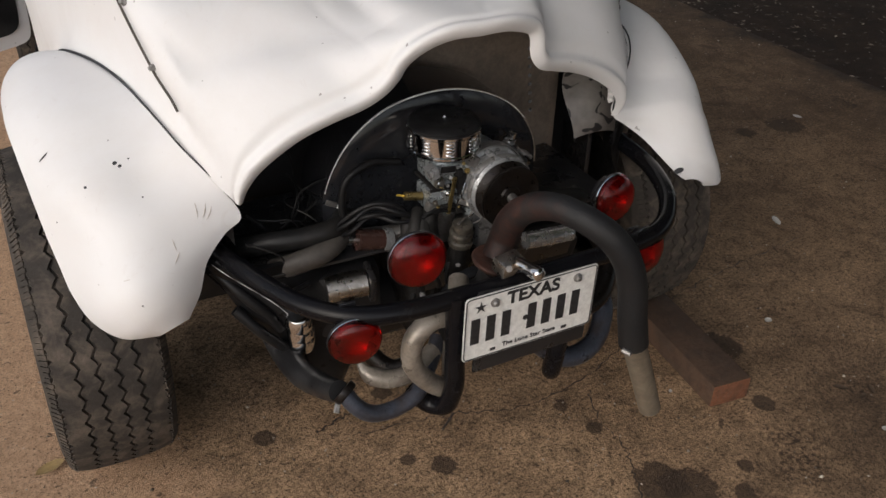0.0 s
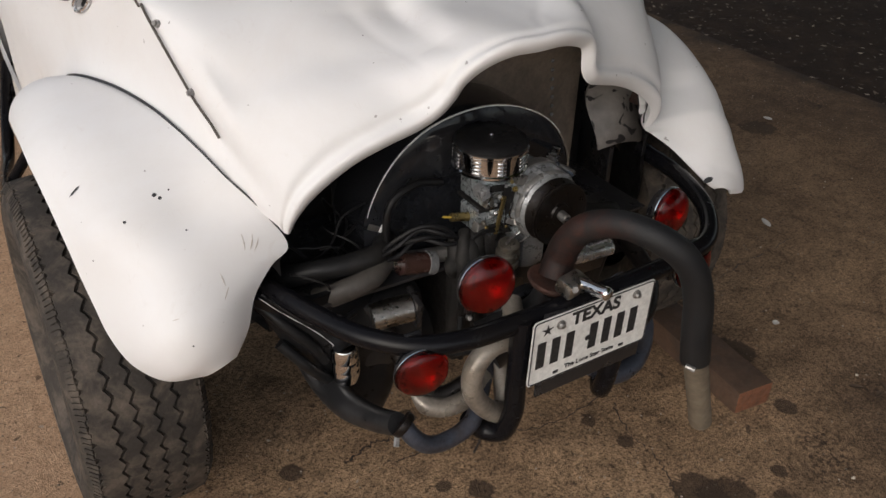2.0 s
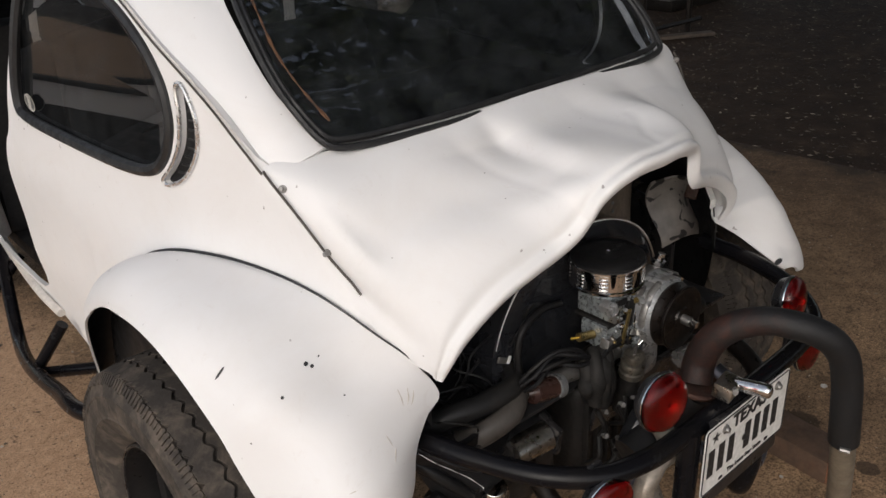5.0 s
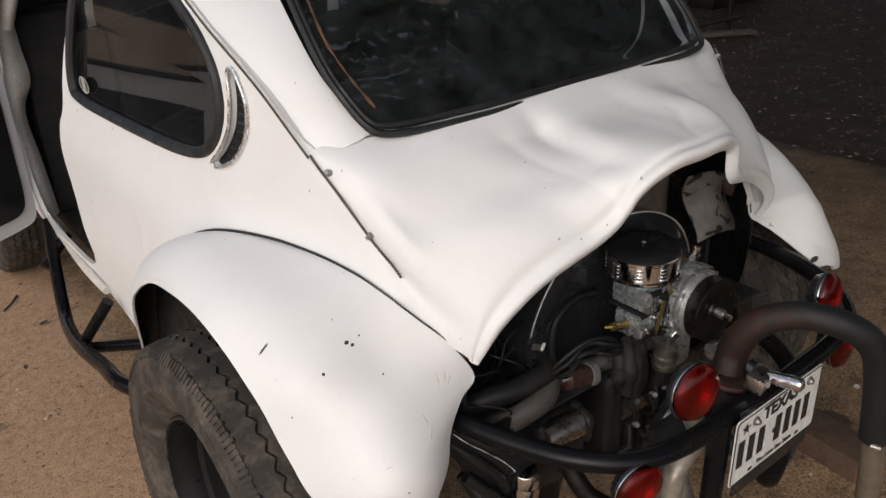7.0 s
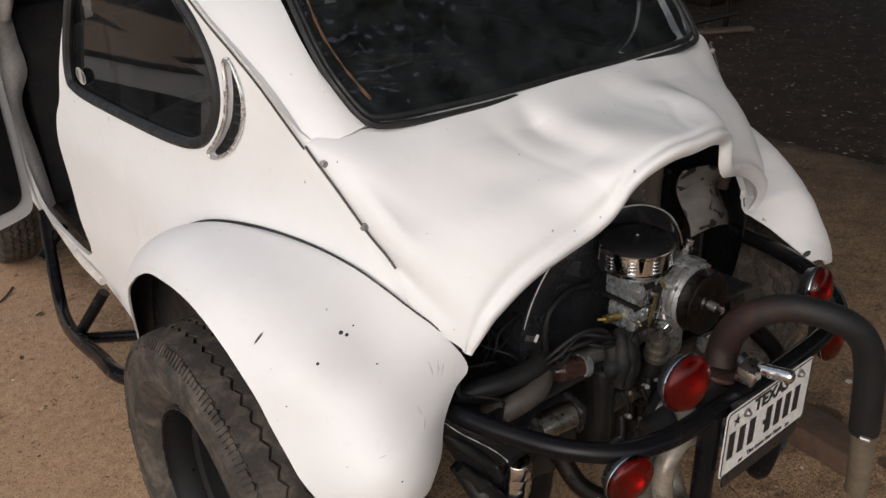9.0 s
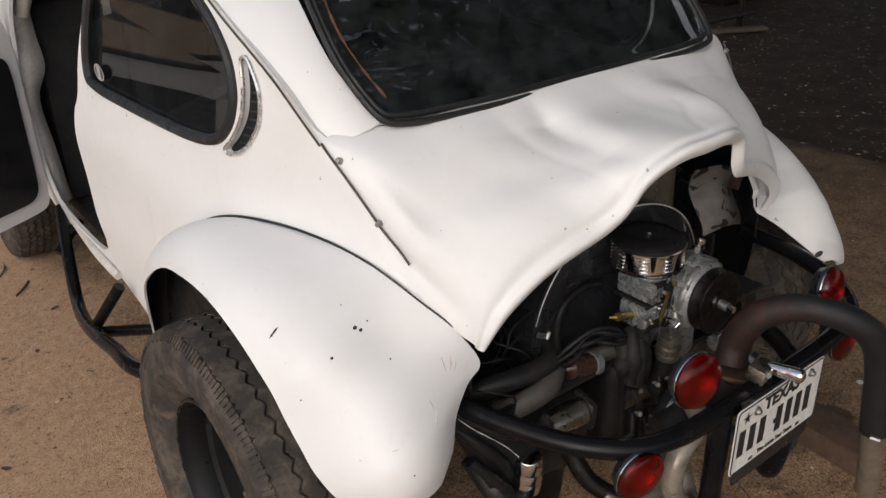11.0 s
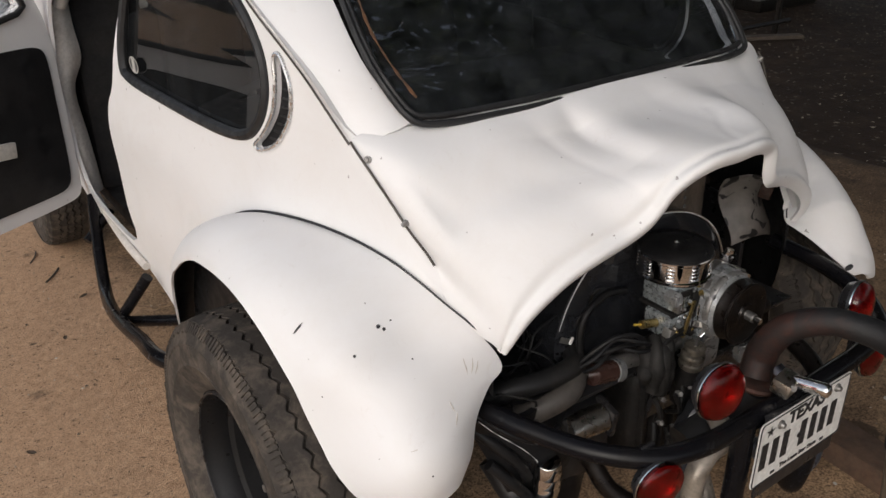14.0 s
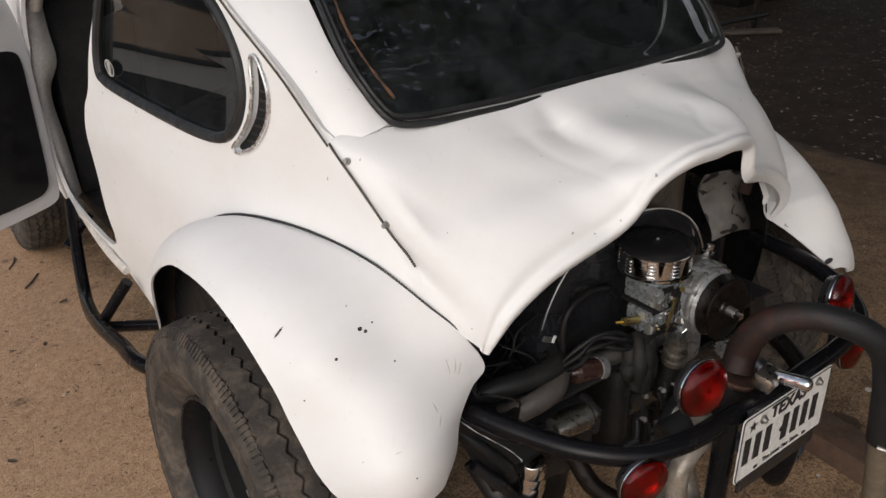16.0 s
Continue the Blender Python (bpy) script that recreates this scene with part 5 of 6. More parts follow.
def carburettor():
    c = Vector((-0.014, 0.315, 0.0))
    def at(x, y, z, rx=0, ry=0, rz=0):
        return pose(c.x + x, c.y + y, z, rx, ry, rz)
    body = part("carburettor", block((0.078, 0.08, 0.042), at(0.0, 0, 0.751), 0.006), ZINC, car, "grey zinc carburettor")
    # dark slabs paint the shade between the castings
    part("shade_slab", block((0.084, 0.086, 0.006), at(0.0, 0, 0.7245), 0.001), GREASE, body)
    part("shade_slab", block((0.012, 0.075, 0.095), at(0.011, -0.012, 0.715), 0.002), GREASE, body)
    part("top_casting", lathe([(0.034, 0), (0.036, 0.02), (0.032, 0.024), (0.03, 0.03)], at(0, 0, 0.762), 24), ZINC, body)
    part("float_bowl", block((0.046, 0.064, 0.048), at(-0.026, -0.010, 0.698), 0.006), ZINC, body)
    part("pump_body", block((0.03, 0.05, 0.04), at(0.032, -0.012, 0.70), 0.006), ZINC, body)
    part("throttle_body", block((0.05, 0.056, 0.026), at(0.012, 0.0, 0.667), 0.005), ZINC, body)
    part("choke_housing", lathe([(0, 0.02), (0.02, 0.018), (0.024, 0.01), (0.024, -0.01)], at(0.052, -0.01, 0.742, 0, 75), 24), ALLOY, body)
    part("choke_ring", lathe([(0.0, 0.022), (0.011, 0.022), (0.012, 0.016)], at(0.055, -0.011, 0.743, 0, 75), 16), STEEL, body)
    part("solenoid", tube([c + Vector((-0.05, -0.01, 0.70)), c + Vector((-0.085, -0.004, 0.705))], 0.0085, 14, 4), BRASS, body)
    part("fuel_nipple", tube([c + Vector((-0.085, -0.004, 0.705)), c + Vector((-0.1, 0.0, 0.708))], 0.0022, 8, 3), YELLOW, body, "yellow terminal")
    part("lever", block((0.008, 0.005, 0.085), at(-0.008, -0.052, 0.712, 8, 4, 0), 0.002), BRASS, body)
    part("lever", block((0.03, 0.004, 0.012), at(0.022, -0.052, 0.69, 0, 30, 0), 0.002), STEEL, body)
    part("accelerator_pump", lathe([(0, 0.014), (0.017, 0.012), (0.02, 0.004), (0.02, -0.006)], at(0.012, -0.036, 0.705, 90), 20), ZINC, body)
    rng = random.Random(3)
    for k in range(12):
        p = c + Vector((rng.uniform(-0.045, 0.045), rng.uniform(-0.05, -0.036), rng.uniform(0.67, 0.775)))
        part("screw", lathe([(0, 0.005), (0.0035, 0.004), (0.004, 0.0)], facing(p, (rng.uniform(-0.3, 0.3), -1, 0.2)), 8), rng.choice([STEEL, BRASS, ALLOY]), body)
    for x, z, w, d in ((-0.045, 0.765, 0.02, 0.03), (0.04, 0.772, 0.022, 0.02), (-0.03, 0.74, 0.016, 0.02), (0.03, 0.715, 0.024, 0.018), (-0.045, 0.69, 0.02, 0.02), (0.038, 0.665, 0.018, 0.02)):
        part("casting_lug", block((w, d, 0.012 + w * 0.4), at(x, -0.04, z, 0, rng.uniform(-25, 25), 0), 0.003), rng.choice([ZINC, ALLOY, STEEL]), body)
    for x, z, h in ((-0.03, 0.76, 0.03), (0.02, 0.735, 0.045), (0.036, 0.70, 0.05)):
        part("link_rod", tube([c + Vector((x, -0.052, z)), c + Vector((x + rng.uniform(-0.012, 0.012), -0.058, z - h / 2)), c + Vector((x + rng.uniform(-0.01, 0.01), -0.05, z - h))], 0.0016, 6), rng.choice([STEEL, CHROME]), body)
    # dark blocks laid on the face stand in for shaded crevices
    for x, z, w, d in ((-0.012, 0.765, 0.03, 0.012), (0.02, 0.735, 0.012, 0.03), (-0.036, 0.728, 0.028, 0.006), (0.0, 0.70, 0.014, 0.03), (-0.02, 0.686, 0.026, 0.008), (0.03, 0.69, 0.01, 0.03), (0.01, 0.752, 0.02, 0.006)):
        part("gap", block((w, 0.004, d), at(x, -0.043, z, 0, rng.uniform(-12, 12), 0), 0.001), GREASE, body)
    for x, z in ((-0.03, 0.75), (0.0, 0.742), (0.028, 0.755), (-0.012, 0.715), (0.012, 0.682), (-0.04, 0.70)):
        part("jet", lathe([(0, 0.008), (0.003, 0.007), (0.004, 0.003), (0.006, 0.003), (0.006, 0.0)], facing(c + Vector((x, -0.044, z)), (rng.uniform(-0.4, 0.2), -1, 0.1)), 6), rng.choice([BRASS, OILTIN, CHROME]), body)
    part("vacuum_loop", tube([c + Vector((0.02, -0.055, 0.70)), c + Vector((0.055, -0.062, 0.685)), c + Vector((0.065, -0.058, 0.655)), c + Vector((0.035, -0.055, 0.64)), c + Vector((0.0, -0.05, 0.645))], 0.002, 6), STEEL, body)
    part("link_rod", tube([c + Vector((0.03, -0.05, 0.75)), c + Vector((0.045, -0.055, 0.70)), c + Vector((0.03, -0.05, 0.655)), c + Vector((0.0, -0.045, 0.648))], 0.0018, 6), STEEL, body)
    part("manifold_riser", tube([c + Vector((0.01, 0.01, 0.66)), c + Vector((0.01, 0.015, 0.58))], 0.022, 14, 4), STEEL, body)


carburettor()


def alternator():
    m = facing((0.075, 0.295, 0.715), (0.02, -1, 0.0))
    body = part("alternator", lathe([(0.0, -0.09), (0.05, -0.09), (0.062, -0.08), (0.066, -0.02), (0.072, -0.015), (0.072, 0.01), (0.066, 0.015), (0.066, 0.05), (0.055, 0.062), (0.0, 0.064)], m, 40), ALLOY, car, "cast alloy alternator")
    part("strap", lathe([(0.0735, -0.012), (0.0755, -0.01), (0.0755, 0.012), (0.0735, 0.014)], m, 40), STEEL, body)
    for k in range(8):
        a = radians(45 * k + 10)
        part("boss", lathe([(0, 0.052), (0.008, 0.05), (0.009, -0.02), (0, -0.02)], m @ pose(0.063 * math.cos(a), 0.063 * math.sin(a), 0), 10), ALLOY, body)
    part("pulley", lathe([(0.0, 0.088), (0.02, 0.088), (0.022, 0.084), (0.044, 0.080), (0.060, 0.088), (0.063, 0.087), (0.063, 0.084), (0.049, 0.074), (0.064, 0.062), (0.062, 0.058), (0.03, 0.060)], m, 48), RUSTDARK, body, "dull brown pulley")
    part("shaft", tube([(0.077, 0.21, 0.715), (0.077, 0.19, 0.7135)], 0.0095, 12, 4), STEEL, body)
    part("shaft_tip", tube([(0.077, 0.192, 0.7135), (0.077, 0.176, 0.712)], 0.0066, 10, 3), CHROME, body)
    part("strap_ear", block((0.022, 0.03, 0.03), pose(0.152, 0.295, 0.742, 0, 25, 0), 0.004), DIRTYALLOY, body)
    part("strap_bolt", tube([(0.148, 0.262, 0.75), (0.152, 0.33, 0.752)], 0.006, 8, 3), CHROME, body)
    part("spec_label", block((0.002, 0.035, 0.03), pose(0.008, 0.27, 0.70, 0, 0, 20), 0.0), PALE, body, smooth=False)
    part("stand", block((0.06, 0.12, 0.12), pose(0.075, 0.33, 0.62), 0.02), ALLOY, body)
    part("terminal_stud", lathe([(0, 0.025), (0.008, 0.024), (0.009, 0.01), (0.013, 0.009), (0.013, 0.0)], facing((0.12, 0.30, 0.782), (0.2, -0.2, 1)), 8), CHROME, body)
    part("front_flange", lathe([(0.064, 0.036), (0.069, 0.037), (0.0705, 0.04), (0.0705, 0.046), (0.068, 0.05), (0.064, 0.05)], m, 48), DIRTYALLOY, body, "oily cast front flange")


alternator()


def engine_block():
    h = part("engine_case", block((0.2, 0.24, 0.24), pose(0.02, 0.44, 0.45), 0.03, seg=3), GREASE, car, "greasy black engine case")
    for k in range(6):
        part("case_rib", block((0.012, 0.02, 0.2), pose(-0.06 + 0.032 * k, 0.318, 0.45), 0.004), GREASE, h)
    part("crank_pulley", lathe([(0, 0.03), (0.03, 0.03), (0.08, 0.02), (0.085, 0.028), (0.088, 0.02), (0.075, 0.01), (0.088, 0.0), (0.0, 0.0)], facing((0.02, 0.235, 0.47), (0, -1, 0)), 40), GLOSS, h)
    part("rear_tin", block((0.36, 0.012, 0.10), pose(0.12, 0.30, 0.52, 14), 0.004), BLACK, h)
    part("deck_tin", block((0.84, 0.30, 0.008), pose(0, 0.47, 0.585), 0.003), BLACK, h)
    for s in (-1, 1):
        part("cylinder_head", block((0.16, 0.26, 0.17), pose(s * 0.22, 0.45, 0.47), 0.03), TRIMBLACK, h)
        part("valve_cover", block((0.05, 0.24, 0.09), pose(s * 0.315, 0.45, 0.45, 0, s * 18, 0), 0.018, seg=4), TRIMBLACK, h, "black valve cover")
        # intake manifold and its end castings
        part("intake_pipe", tube([(0, 0.33, 0.60), (s * 0.08, 0.34, 0.605), (s * 0.18, 0.37, 0.60), (s * 0.27, 0.40, 0.585)], 0.016), STEEL, h)
        # warm-air hose
        part("warm_air_hose", tube([(s * 0.335, 0.40, 0.555), (s * 0.348, 0.355, 0.578), (s * 0.31, 0.328, 0.60), (s * 0.255, 0.328, 0.612), (s * 0.215, 0.36, 0.618), (s * 0.19, 0.40, 0.62)], 0.0215), PALEHOSE if s < 0 else HOSE, h)
    part("intake_hose", tube([(-0.42, 0.42, 0.60), (-0.36, 0.38, 0.625), (-0.29, 0.355, 0.635), (-0.23, 0.352, 0.642), (-0.19, 0.40, 0.64)], 0.021), HOSE, h)
    part("heat_box", tube([(-0.262, 0.325, 0.522), (-0.225, 0.32, 0.525), (-0.182, 0.312, 0.527)], 0.028, 20, 6), DULL, h, "stained chrome clamp sleeve")
    part("heat_box_strap", block((0.014, 0.06, 0.062), pose(-0.175, 0.312, 0.527, 10, 0, -6), 0.006), BLACK, h)
    part("muffler_tip", lathe([(0.0, -0.048), (0.023, -0.048), (0.026, -0.044), (0.027, -0.016), (0.0255, -0.014), (0.0255, -0.012), (0.0275, -0.01), (0.028, 0.01), (0.0265, 0.012), (0.0265, 0.014), (0.027, 0.016), (0.026, 0.038), (0.022, 0.044), (0.0, 0.046)], pose(-0.325, 0.308, 0.456, 8, -6, 0), 28), CHROME, h, "dented chrome end cap")
    filler = part("oil_filler", lathe([(0.0, 0.056), (0.018, 0.0555), (0.0235, 0.053), (0.0245, 0.049), (0.0245, 0.045), (0.0195, 0.042), (0.0195, 0.036), (0.0265, 0.033), (0.028, 0.030), (0.028, 0.024), (0.0235, 0.021), (0.0235, 0.013), (0.0285, 0.010), (0.029, 0.0), (0.024, -0.006)], facing((0.0, 0.262, 0.602), (0.0, -0.15, 1)) @ Matrix.Diagonal((0.86, 0.86, 0.9, 1)), 32), OILTIN, h, "oily steel filler cap on its neck")
    part("filler_neck", lathe([(0.024, 0.0), (0.021, -0.012), (0.024, -0.03), (0.022, -0.09)], facing((0.0, 0.262, 0.602), (0.0, -0.15, 1)), 20), GREASE, filler)
    part("filler_grip", block((0.034, 0.006, 0.005), facing((0.0, 0.2535, 0.659), (0.0, -0.15, 1), 30), 0.002), STEEL, filler)
    coil = part("ignition_coil", tube([(-0.19, 0.342, 0.612), (-0.115, 0.340, 0.594)], 0.022, 18, 5), COIL, h, "brown ignition coil")
    part("coil_clamp", tube([(-0.135, 0.340, 0.599), (-0.118, 0.340, 0.595)], 0.0245, 18, 3), ALLOY, coil)
    part("coil_terminal", tube([(-0.19, 0.342, 0.612), (-0.206, 0.342, 0.616)], 0.008, 10, 3), CHROME, coil)
    cap = part("distributor_cap", lathe([(0.018, -0.05), (0.024, -0.02), (0.026, 0.0), (0.024, 0.004), (0.023, 0.018), (0.012, 0.026), (0.0, 0.026)], facing((-0.065, 0.29, 0.60), (0, -0.3, 1)), 20), HOSE, h)
    for k in range(5):
        a = 2 * math.pi * k / 5
        r = 0.0 if k == 4 else 0.016
        part("tower", tube([(-0.065 + r * math.cos(a), 0.285 + r * math.sin(a), 0.615), (-0.065 + r * math.cos(a), 0.278 + r * math.sin(a), 0.645)], 0.006, 8, 3), HOSE, cap)
    for k, (x, top, low, out) in enumerate(((-0.108, 0.655, 0.598, 0.0), (-0.096, 0.668, 0.578, -0.012), (-0.083, 0.662, 0.570, -0.016), (-0.070, 0.668, 0.572, -0.012), (-0.060, 0.655, 0.588, -0.004))):
        y = 0.286 + out
        pts = [(x + 0.018, y + 0.02, top + 0.008), (x + 0.006, y + 0.002, top), (x, y - 0.008, top - 0.03), (x - 0.004 + 0.002 * k, y - 0.01, 0.5 * (top + low) - 0.005), (x + 0.003, y - 0.004, low)]
        part("plug_boot", tube(pts, lambda s, k=k: 0.0105 + 0.0065 * math.sin(math.pi * min(s, 0.8)) + 0.0018 * math.sin(11 * s + 2 * k), 12, 26), DUSTY, h, "dusty black rubber boot")
    for k, (up, out, end) in enumerate(((0.008, 0.0, -0.232), (-0.002, -0.006, -0.238), (-0.012, 0.006, -0.226), (-0.022, -0.008, -0.22))):
        part("plug_lead", tube([(-0.095 + 0.012 * k, 0.285, 0.664), (-0.125, 0.292 + out, 0.690 + up), (-0.165, 0.306 - out, 0.697 + up), (-0.207, 0.324 + out, 0.672 + up), (end, 0.348, 0.632 + 0.5 * up), (end + 0.012, 0.372, 0.58)], 0.0046, 8), CABLE, h)
    part("vacuum_hose", tube([(-0.083, 0.372, 0.747), (-0.145, 0.365, 0.76), (-0.197, 0.362, 0.735), (-0.209, 0.36, 0.686), (-0.2, 0.355, 0.635), (-0.16, 0.345, 0.583)], 0.0075, 10), CABLE, h, "black rubber vacuum hose")
    cables = random.Random(31)
    for k in range(9):
        p = Vector((cables.uniform(-0.40, -0.24), cables.uniform(0.38, 0.44), cables.uniform(0.60, 0.68)))
        way = cables.uniform(-0.5, 0.6)
        pts = [p]
        for _ in range(6):
            way += cables.uniform(-1.1, 0.8)
            p = p + Vector((0.034 * math.cos(way), cables.uniform(-0.014, 0.008), 0.034 * math.sin(way)))
            p.z = max(p.z, 0.585)
            pts.append(p)
        part("wire", tube(pts, cables.choice([0.0016, 0.0022, 0.003, 0.004]), 8, 40), CABLE, h)
    for k in range(8):
        a = 2.4 * k
        x, z = -0.06 + 0.05 * math.cos(a), 0.53 + 0.05 * math.sin(a)
        part("hose_end", tube([(x, 0.27 - 0.006 * k, z), (x + 0.012 * math.cos(3 * a), 0.255 - 0.005 * k, z - 0.03), (x + 0.03 * math.sin(a), 0.27, z - 0.075)], 0.0045 + 0.001 * (k % 3), 8), HOSE, h)
        part("bolt_head", lathe([(0, 0.006), (0.005, 0.005), (0.006, 0.0), (0.006, -0.01)], facing((x + 0.02, 0.262 - 0.004 * k, z - 0.01), (-0.4, -1, 0.5)), 6), STEEL if k % 2 else BOLT, h)
    rng = random.Random(8)
    for k in range(3):
        a = Vector((-0.07 + rng.uniform(-0.02, 0.02), 0.28, 0.64))
        e = Vector((rng.choice([0.20, 0.22, 0.27]), rng.uniform(0.36, 0.44), 0.57))
        mid = a.lerp(e, 0.45) + Vector((rng.uniform(-0.04, 0.04), -0.03, rng.uniform(0.03, 0.07)))
        part("plug_lead", tube([a, a + Vector((0, -0.01, 0.03)), mid, e], 0.0042, 8), HOSE, h)
    for k in range(7):
        a = Vector((rng.uniform(-0.40, -0.15), rng.uniform(0.33, 0.5), rng.uniform(0.58, 0.66)))
        b = a + Vector((rng.uniform(-0.12, 0.12), rng.uniform(-0.04, 0.1), rng.uniform(0.02, 0.07)))
        c = b + Vector((rng.uniform(-0.1, 0.1), rng.uniform(0.0, 0.1), rng.uniform(-0.12, 0.02)))
        part("wire", tube([a, a.lerp(b, 0.5) + Vector((0.02, -0.02, 0)), b, c], rng.choice([0.0015, 0.002, 0.003]), 6), HOSE, h)
    return h


engine = engine_block()


def exhaust():
    h = holder("exhaust_header", car)
    part("heat_exchanger", tube([(-0.363, 0.42, 0.447), (-0.351, 0.36, 0.387), (-0.345, 0.27, 0.387), (-0.326, 0.18, 0.413), (-0.314, 0.125, 0.441)], lambda s: 0.034 - 0.013 * s, 18), TRIMBLACK, h, "sooty black heat exchanger pipe")
    part("pipe_collar", lathe([(0.0, 0.008), (0.022, 0.008), (0.025, 0.004), (0.025, -0.006), (0.0, -0.006)], facing((-0.306, 0.118, 0.441), (0.5, -0.6, -0.5)), 20), RUSTDARK, h)
    part("collar_bolt", tube([(-0.322, 0.112, 0.425), (-0.330, 0.100, 0.416)], 0.0055, 6, 3), BOLT, h)
    part("header_pipe", tube([(-0.308, 0.118, 0.443), (-0.292, 0.105, 0.415), (-0.262, 0.10, 0.387), (-0.213, 0.10, 0.381), (-0.17, 0.106, 0.392), (-0.13, 0.14, 0.41), (-0.08, 0.19, 0.44)], 0.0165), BLUED, h, "heat-blued header pipe")
    part("header_pipe", tube([(-0.235, 0.33, 0.50), (-0.215, 0.30, 0.44), (-0.20, 0.26, 0.39), (-0.17, 0.22, 0.37), (-0.10, 0.20, 0.40)], 0.019), RUSTDARK, h, "dark rusty header pipe")
    # added dark volume that hides the bright floor under the bumper
    part("dark_mass", tube([(-0.29, 0.47, 0.36), (-0.1, 0.46, 0.355), (0.12, 0.46, 0.355), (0.26, 0.47, 0.36)], lambda s: 0.075 * (1 - (2 * s - 1) ** 8 * 0.4), 20, 24), TRIMBLACK, h, "added black mass under the engine")
    part("header_pipe", tube([(-0.05, 0.17, 0.585), (-0.099, 0.1, 0.567), (-0.147, 0.092, 0.572), (-0.181, 0.088, 0.545), (-0.185, 0.088, 0.494), (-0.161, 0.092, 0.445), (-0.095, 0.11, 0.388), (-0.06, 0.17, 0.44)], 0.0195), CERAMIC, h, "pale stained header pipe")
    part("header_pipe", tube([(-0.255, 0.175, 0.45), (-0.245, 0.155, 0.435), (-0.21, 0.14, 0.42), (-0.165, 0.14, 0.418), (-0.10, 0.17, 0.43)], lambda s: 0.018 * min(0.3 + 4 * s, 1)), CERAMIC, h, "short stained header pipe")
    part("header_pipe", tube([(0.30, 0.26, 0.47), (0.30, 0.16, 0.42), (0.24, 0.11, 0.37), (0.17, 0.10, 0.37), (0.10, 0.14, 0.42), (0.05, 0.19, 0.46)], 0.0215), BLUED, h)
    part("header_pipe", tube([(0.34, 0.30, 0.55), (0.31, 0.18, 0.52), (0.22, 0.10, 0.495), (0.12, 0.12, 0.48)], 0.02), RUSTDARK, h)
    part("collector", tube([(-0.10, 0.17, 0.50), (0.0, 0.15, 0.55), (-0.004, 0.11, 0.64)], lambda s: 0.05 - 0.02 * s, 16), TRIMBLACK, h)
    part("silencer", tube([(0.150, 0.255, 0.571), (0.205, 0.255, 0.567), (0.262, 0.255, 0.564)], 0.0185, 20, 8), TRIMCHROME, h, "chrome cross tube")


exhaust()


def bay_panels():
    def back(u, v):
        return (0.02 + 0.42 * u, 0.615 - 0.02 * math.sin(3.1 * u), 0.56 + (0.44 - 0.14 * u) * v)
    tin = settled(part("back_tin", sheet(back, 12, 8), TIN, car, "dusty brown engine bay panel"), 0.004)
    for k in range(8):
        part("rivet", lathe([(0, 0.003), (0.004, 0.002), (0.005, 0)], facing((0.343 + 0.0022 * k, 0.596, 0.845 - 0.022 * k), (0, -1, 0)), 8), ALLOY, tin)
    for k in range(3):
        part("pressing", block((0.13, 0.008, 0.022), pose(0.24 + 0.01 * k, 0.60, 0.90 - 0.055 * k, 0, 4, 0), 0.004), TIN, tin)
    def splash(u, v):
        return (0.398 + 0.18 * u + 0.03 * v * (1 - u), 0.525 - 0.03 * math.sin(3.0 * u) + 0.02 * math.sin(5 * v), 0.815 - 0.04 * u - 0.17 * v * (1 - 0.25 * u) + 0.02 * math.sin(4 * u))
    settled(part("inner_panel", sheet(splash, 16, 16), SPLAT, car, "white inner panel splattered with black"), 0.006)
    part("bracket", block((0.05, 0.03, 0.05), pose(0.535, 0.50, 0.765, 10, 20, 30), 0.006), RUST, car)
    part("side_tin", block((0.012, 0.22, 0.40), pose(-0.44, 0.56, 0.66, 0, 0, 14), 0.004), GLOSS, car)
    part("side_tin", block((0.012, 0.20, 0.22), pose(0.50, 0.60, 0.62, 0, 0, -14), 0.004), BLACK, car)
    left = along([(-0.472, 0.632), (-0.43, 0.53), (-0.371, 0.413), (-0.324, 0.32), (-0.275, 0.245)])
    right = along([(-0.31, 0.60), (-0.215, 0.52), (-0.17, 0.44), (-0.2, 0.35), (-0.24, 0.25)])

    def corner(u, v):
        (x0, z0), (x1, z1) = left(v), right(v)
        return (x0 + (x1 - x0) * u, 0.362 - 0.034 * math.sin(math.pi * u) ** 0.7 + 0.006 * math.sin(14 * v), z0 + (z1 - z0) * u)
    ct = settled(part("corner_tin", sheet(corner, 18, 30), LIDBLACK, car, "gloss black corner tin"), 0.012)
    # highlight on the black tin, drawn as a broken pale thread
    part("bright_edge", tube([(-0.472, 0.332, 0.637), (-0.44, 0.328, 0.60), (-0.407, 0.322, 0.568), (-0.37, 0.316, 0.53), (-0.343, 0.312, 0.495)], lambda s: 0.0002 + 0.0007 * abs(math.sin(11 * s)), 6, 40), EDGE, ct)
    for pts, r in (([(-0.465, 0.37, 0.60), (-0.42, 0.33, 0.55), (-0.38, 0.318, 0.50), (-0.36, 0.325, 0.46)], 0.011), ([(-0.44, 0.34, 0.52), (-0.40, 0.315, 0.47), (-0.355, 0.325, 0.41), (-0.31, 0.33, 0.35)], 0.011), ([(-0.46, 0.35, 0.63), (-0.40, 0.30, 0.585), (-0.35, 0.295, 0.56), (-0.30, 0.31, 0.56)], 0.006)):
        part("cable_boot", tube(pts, lambda s, r=r: r * (1 + 0.03 * math.sin(26 * s)), 12, 60), LIDBLACK, ct)
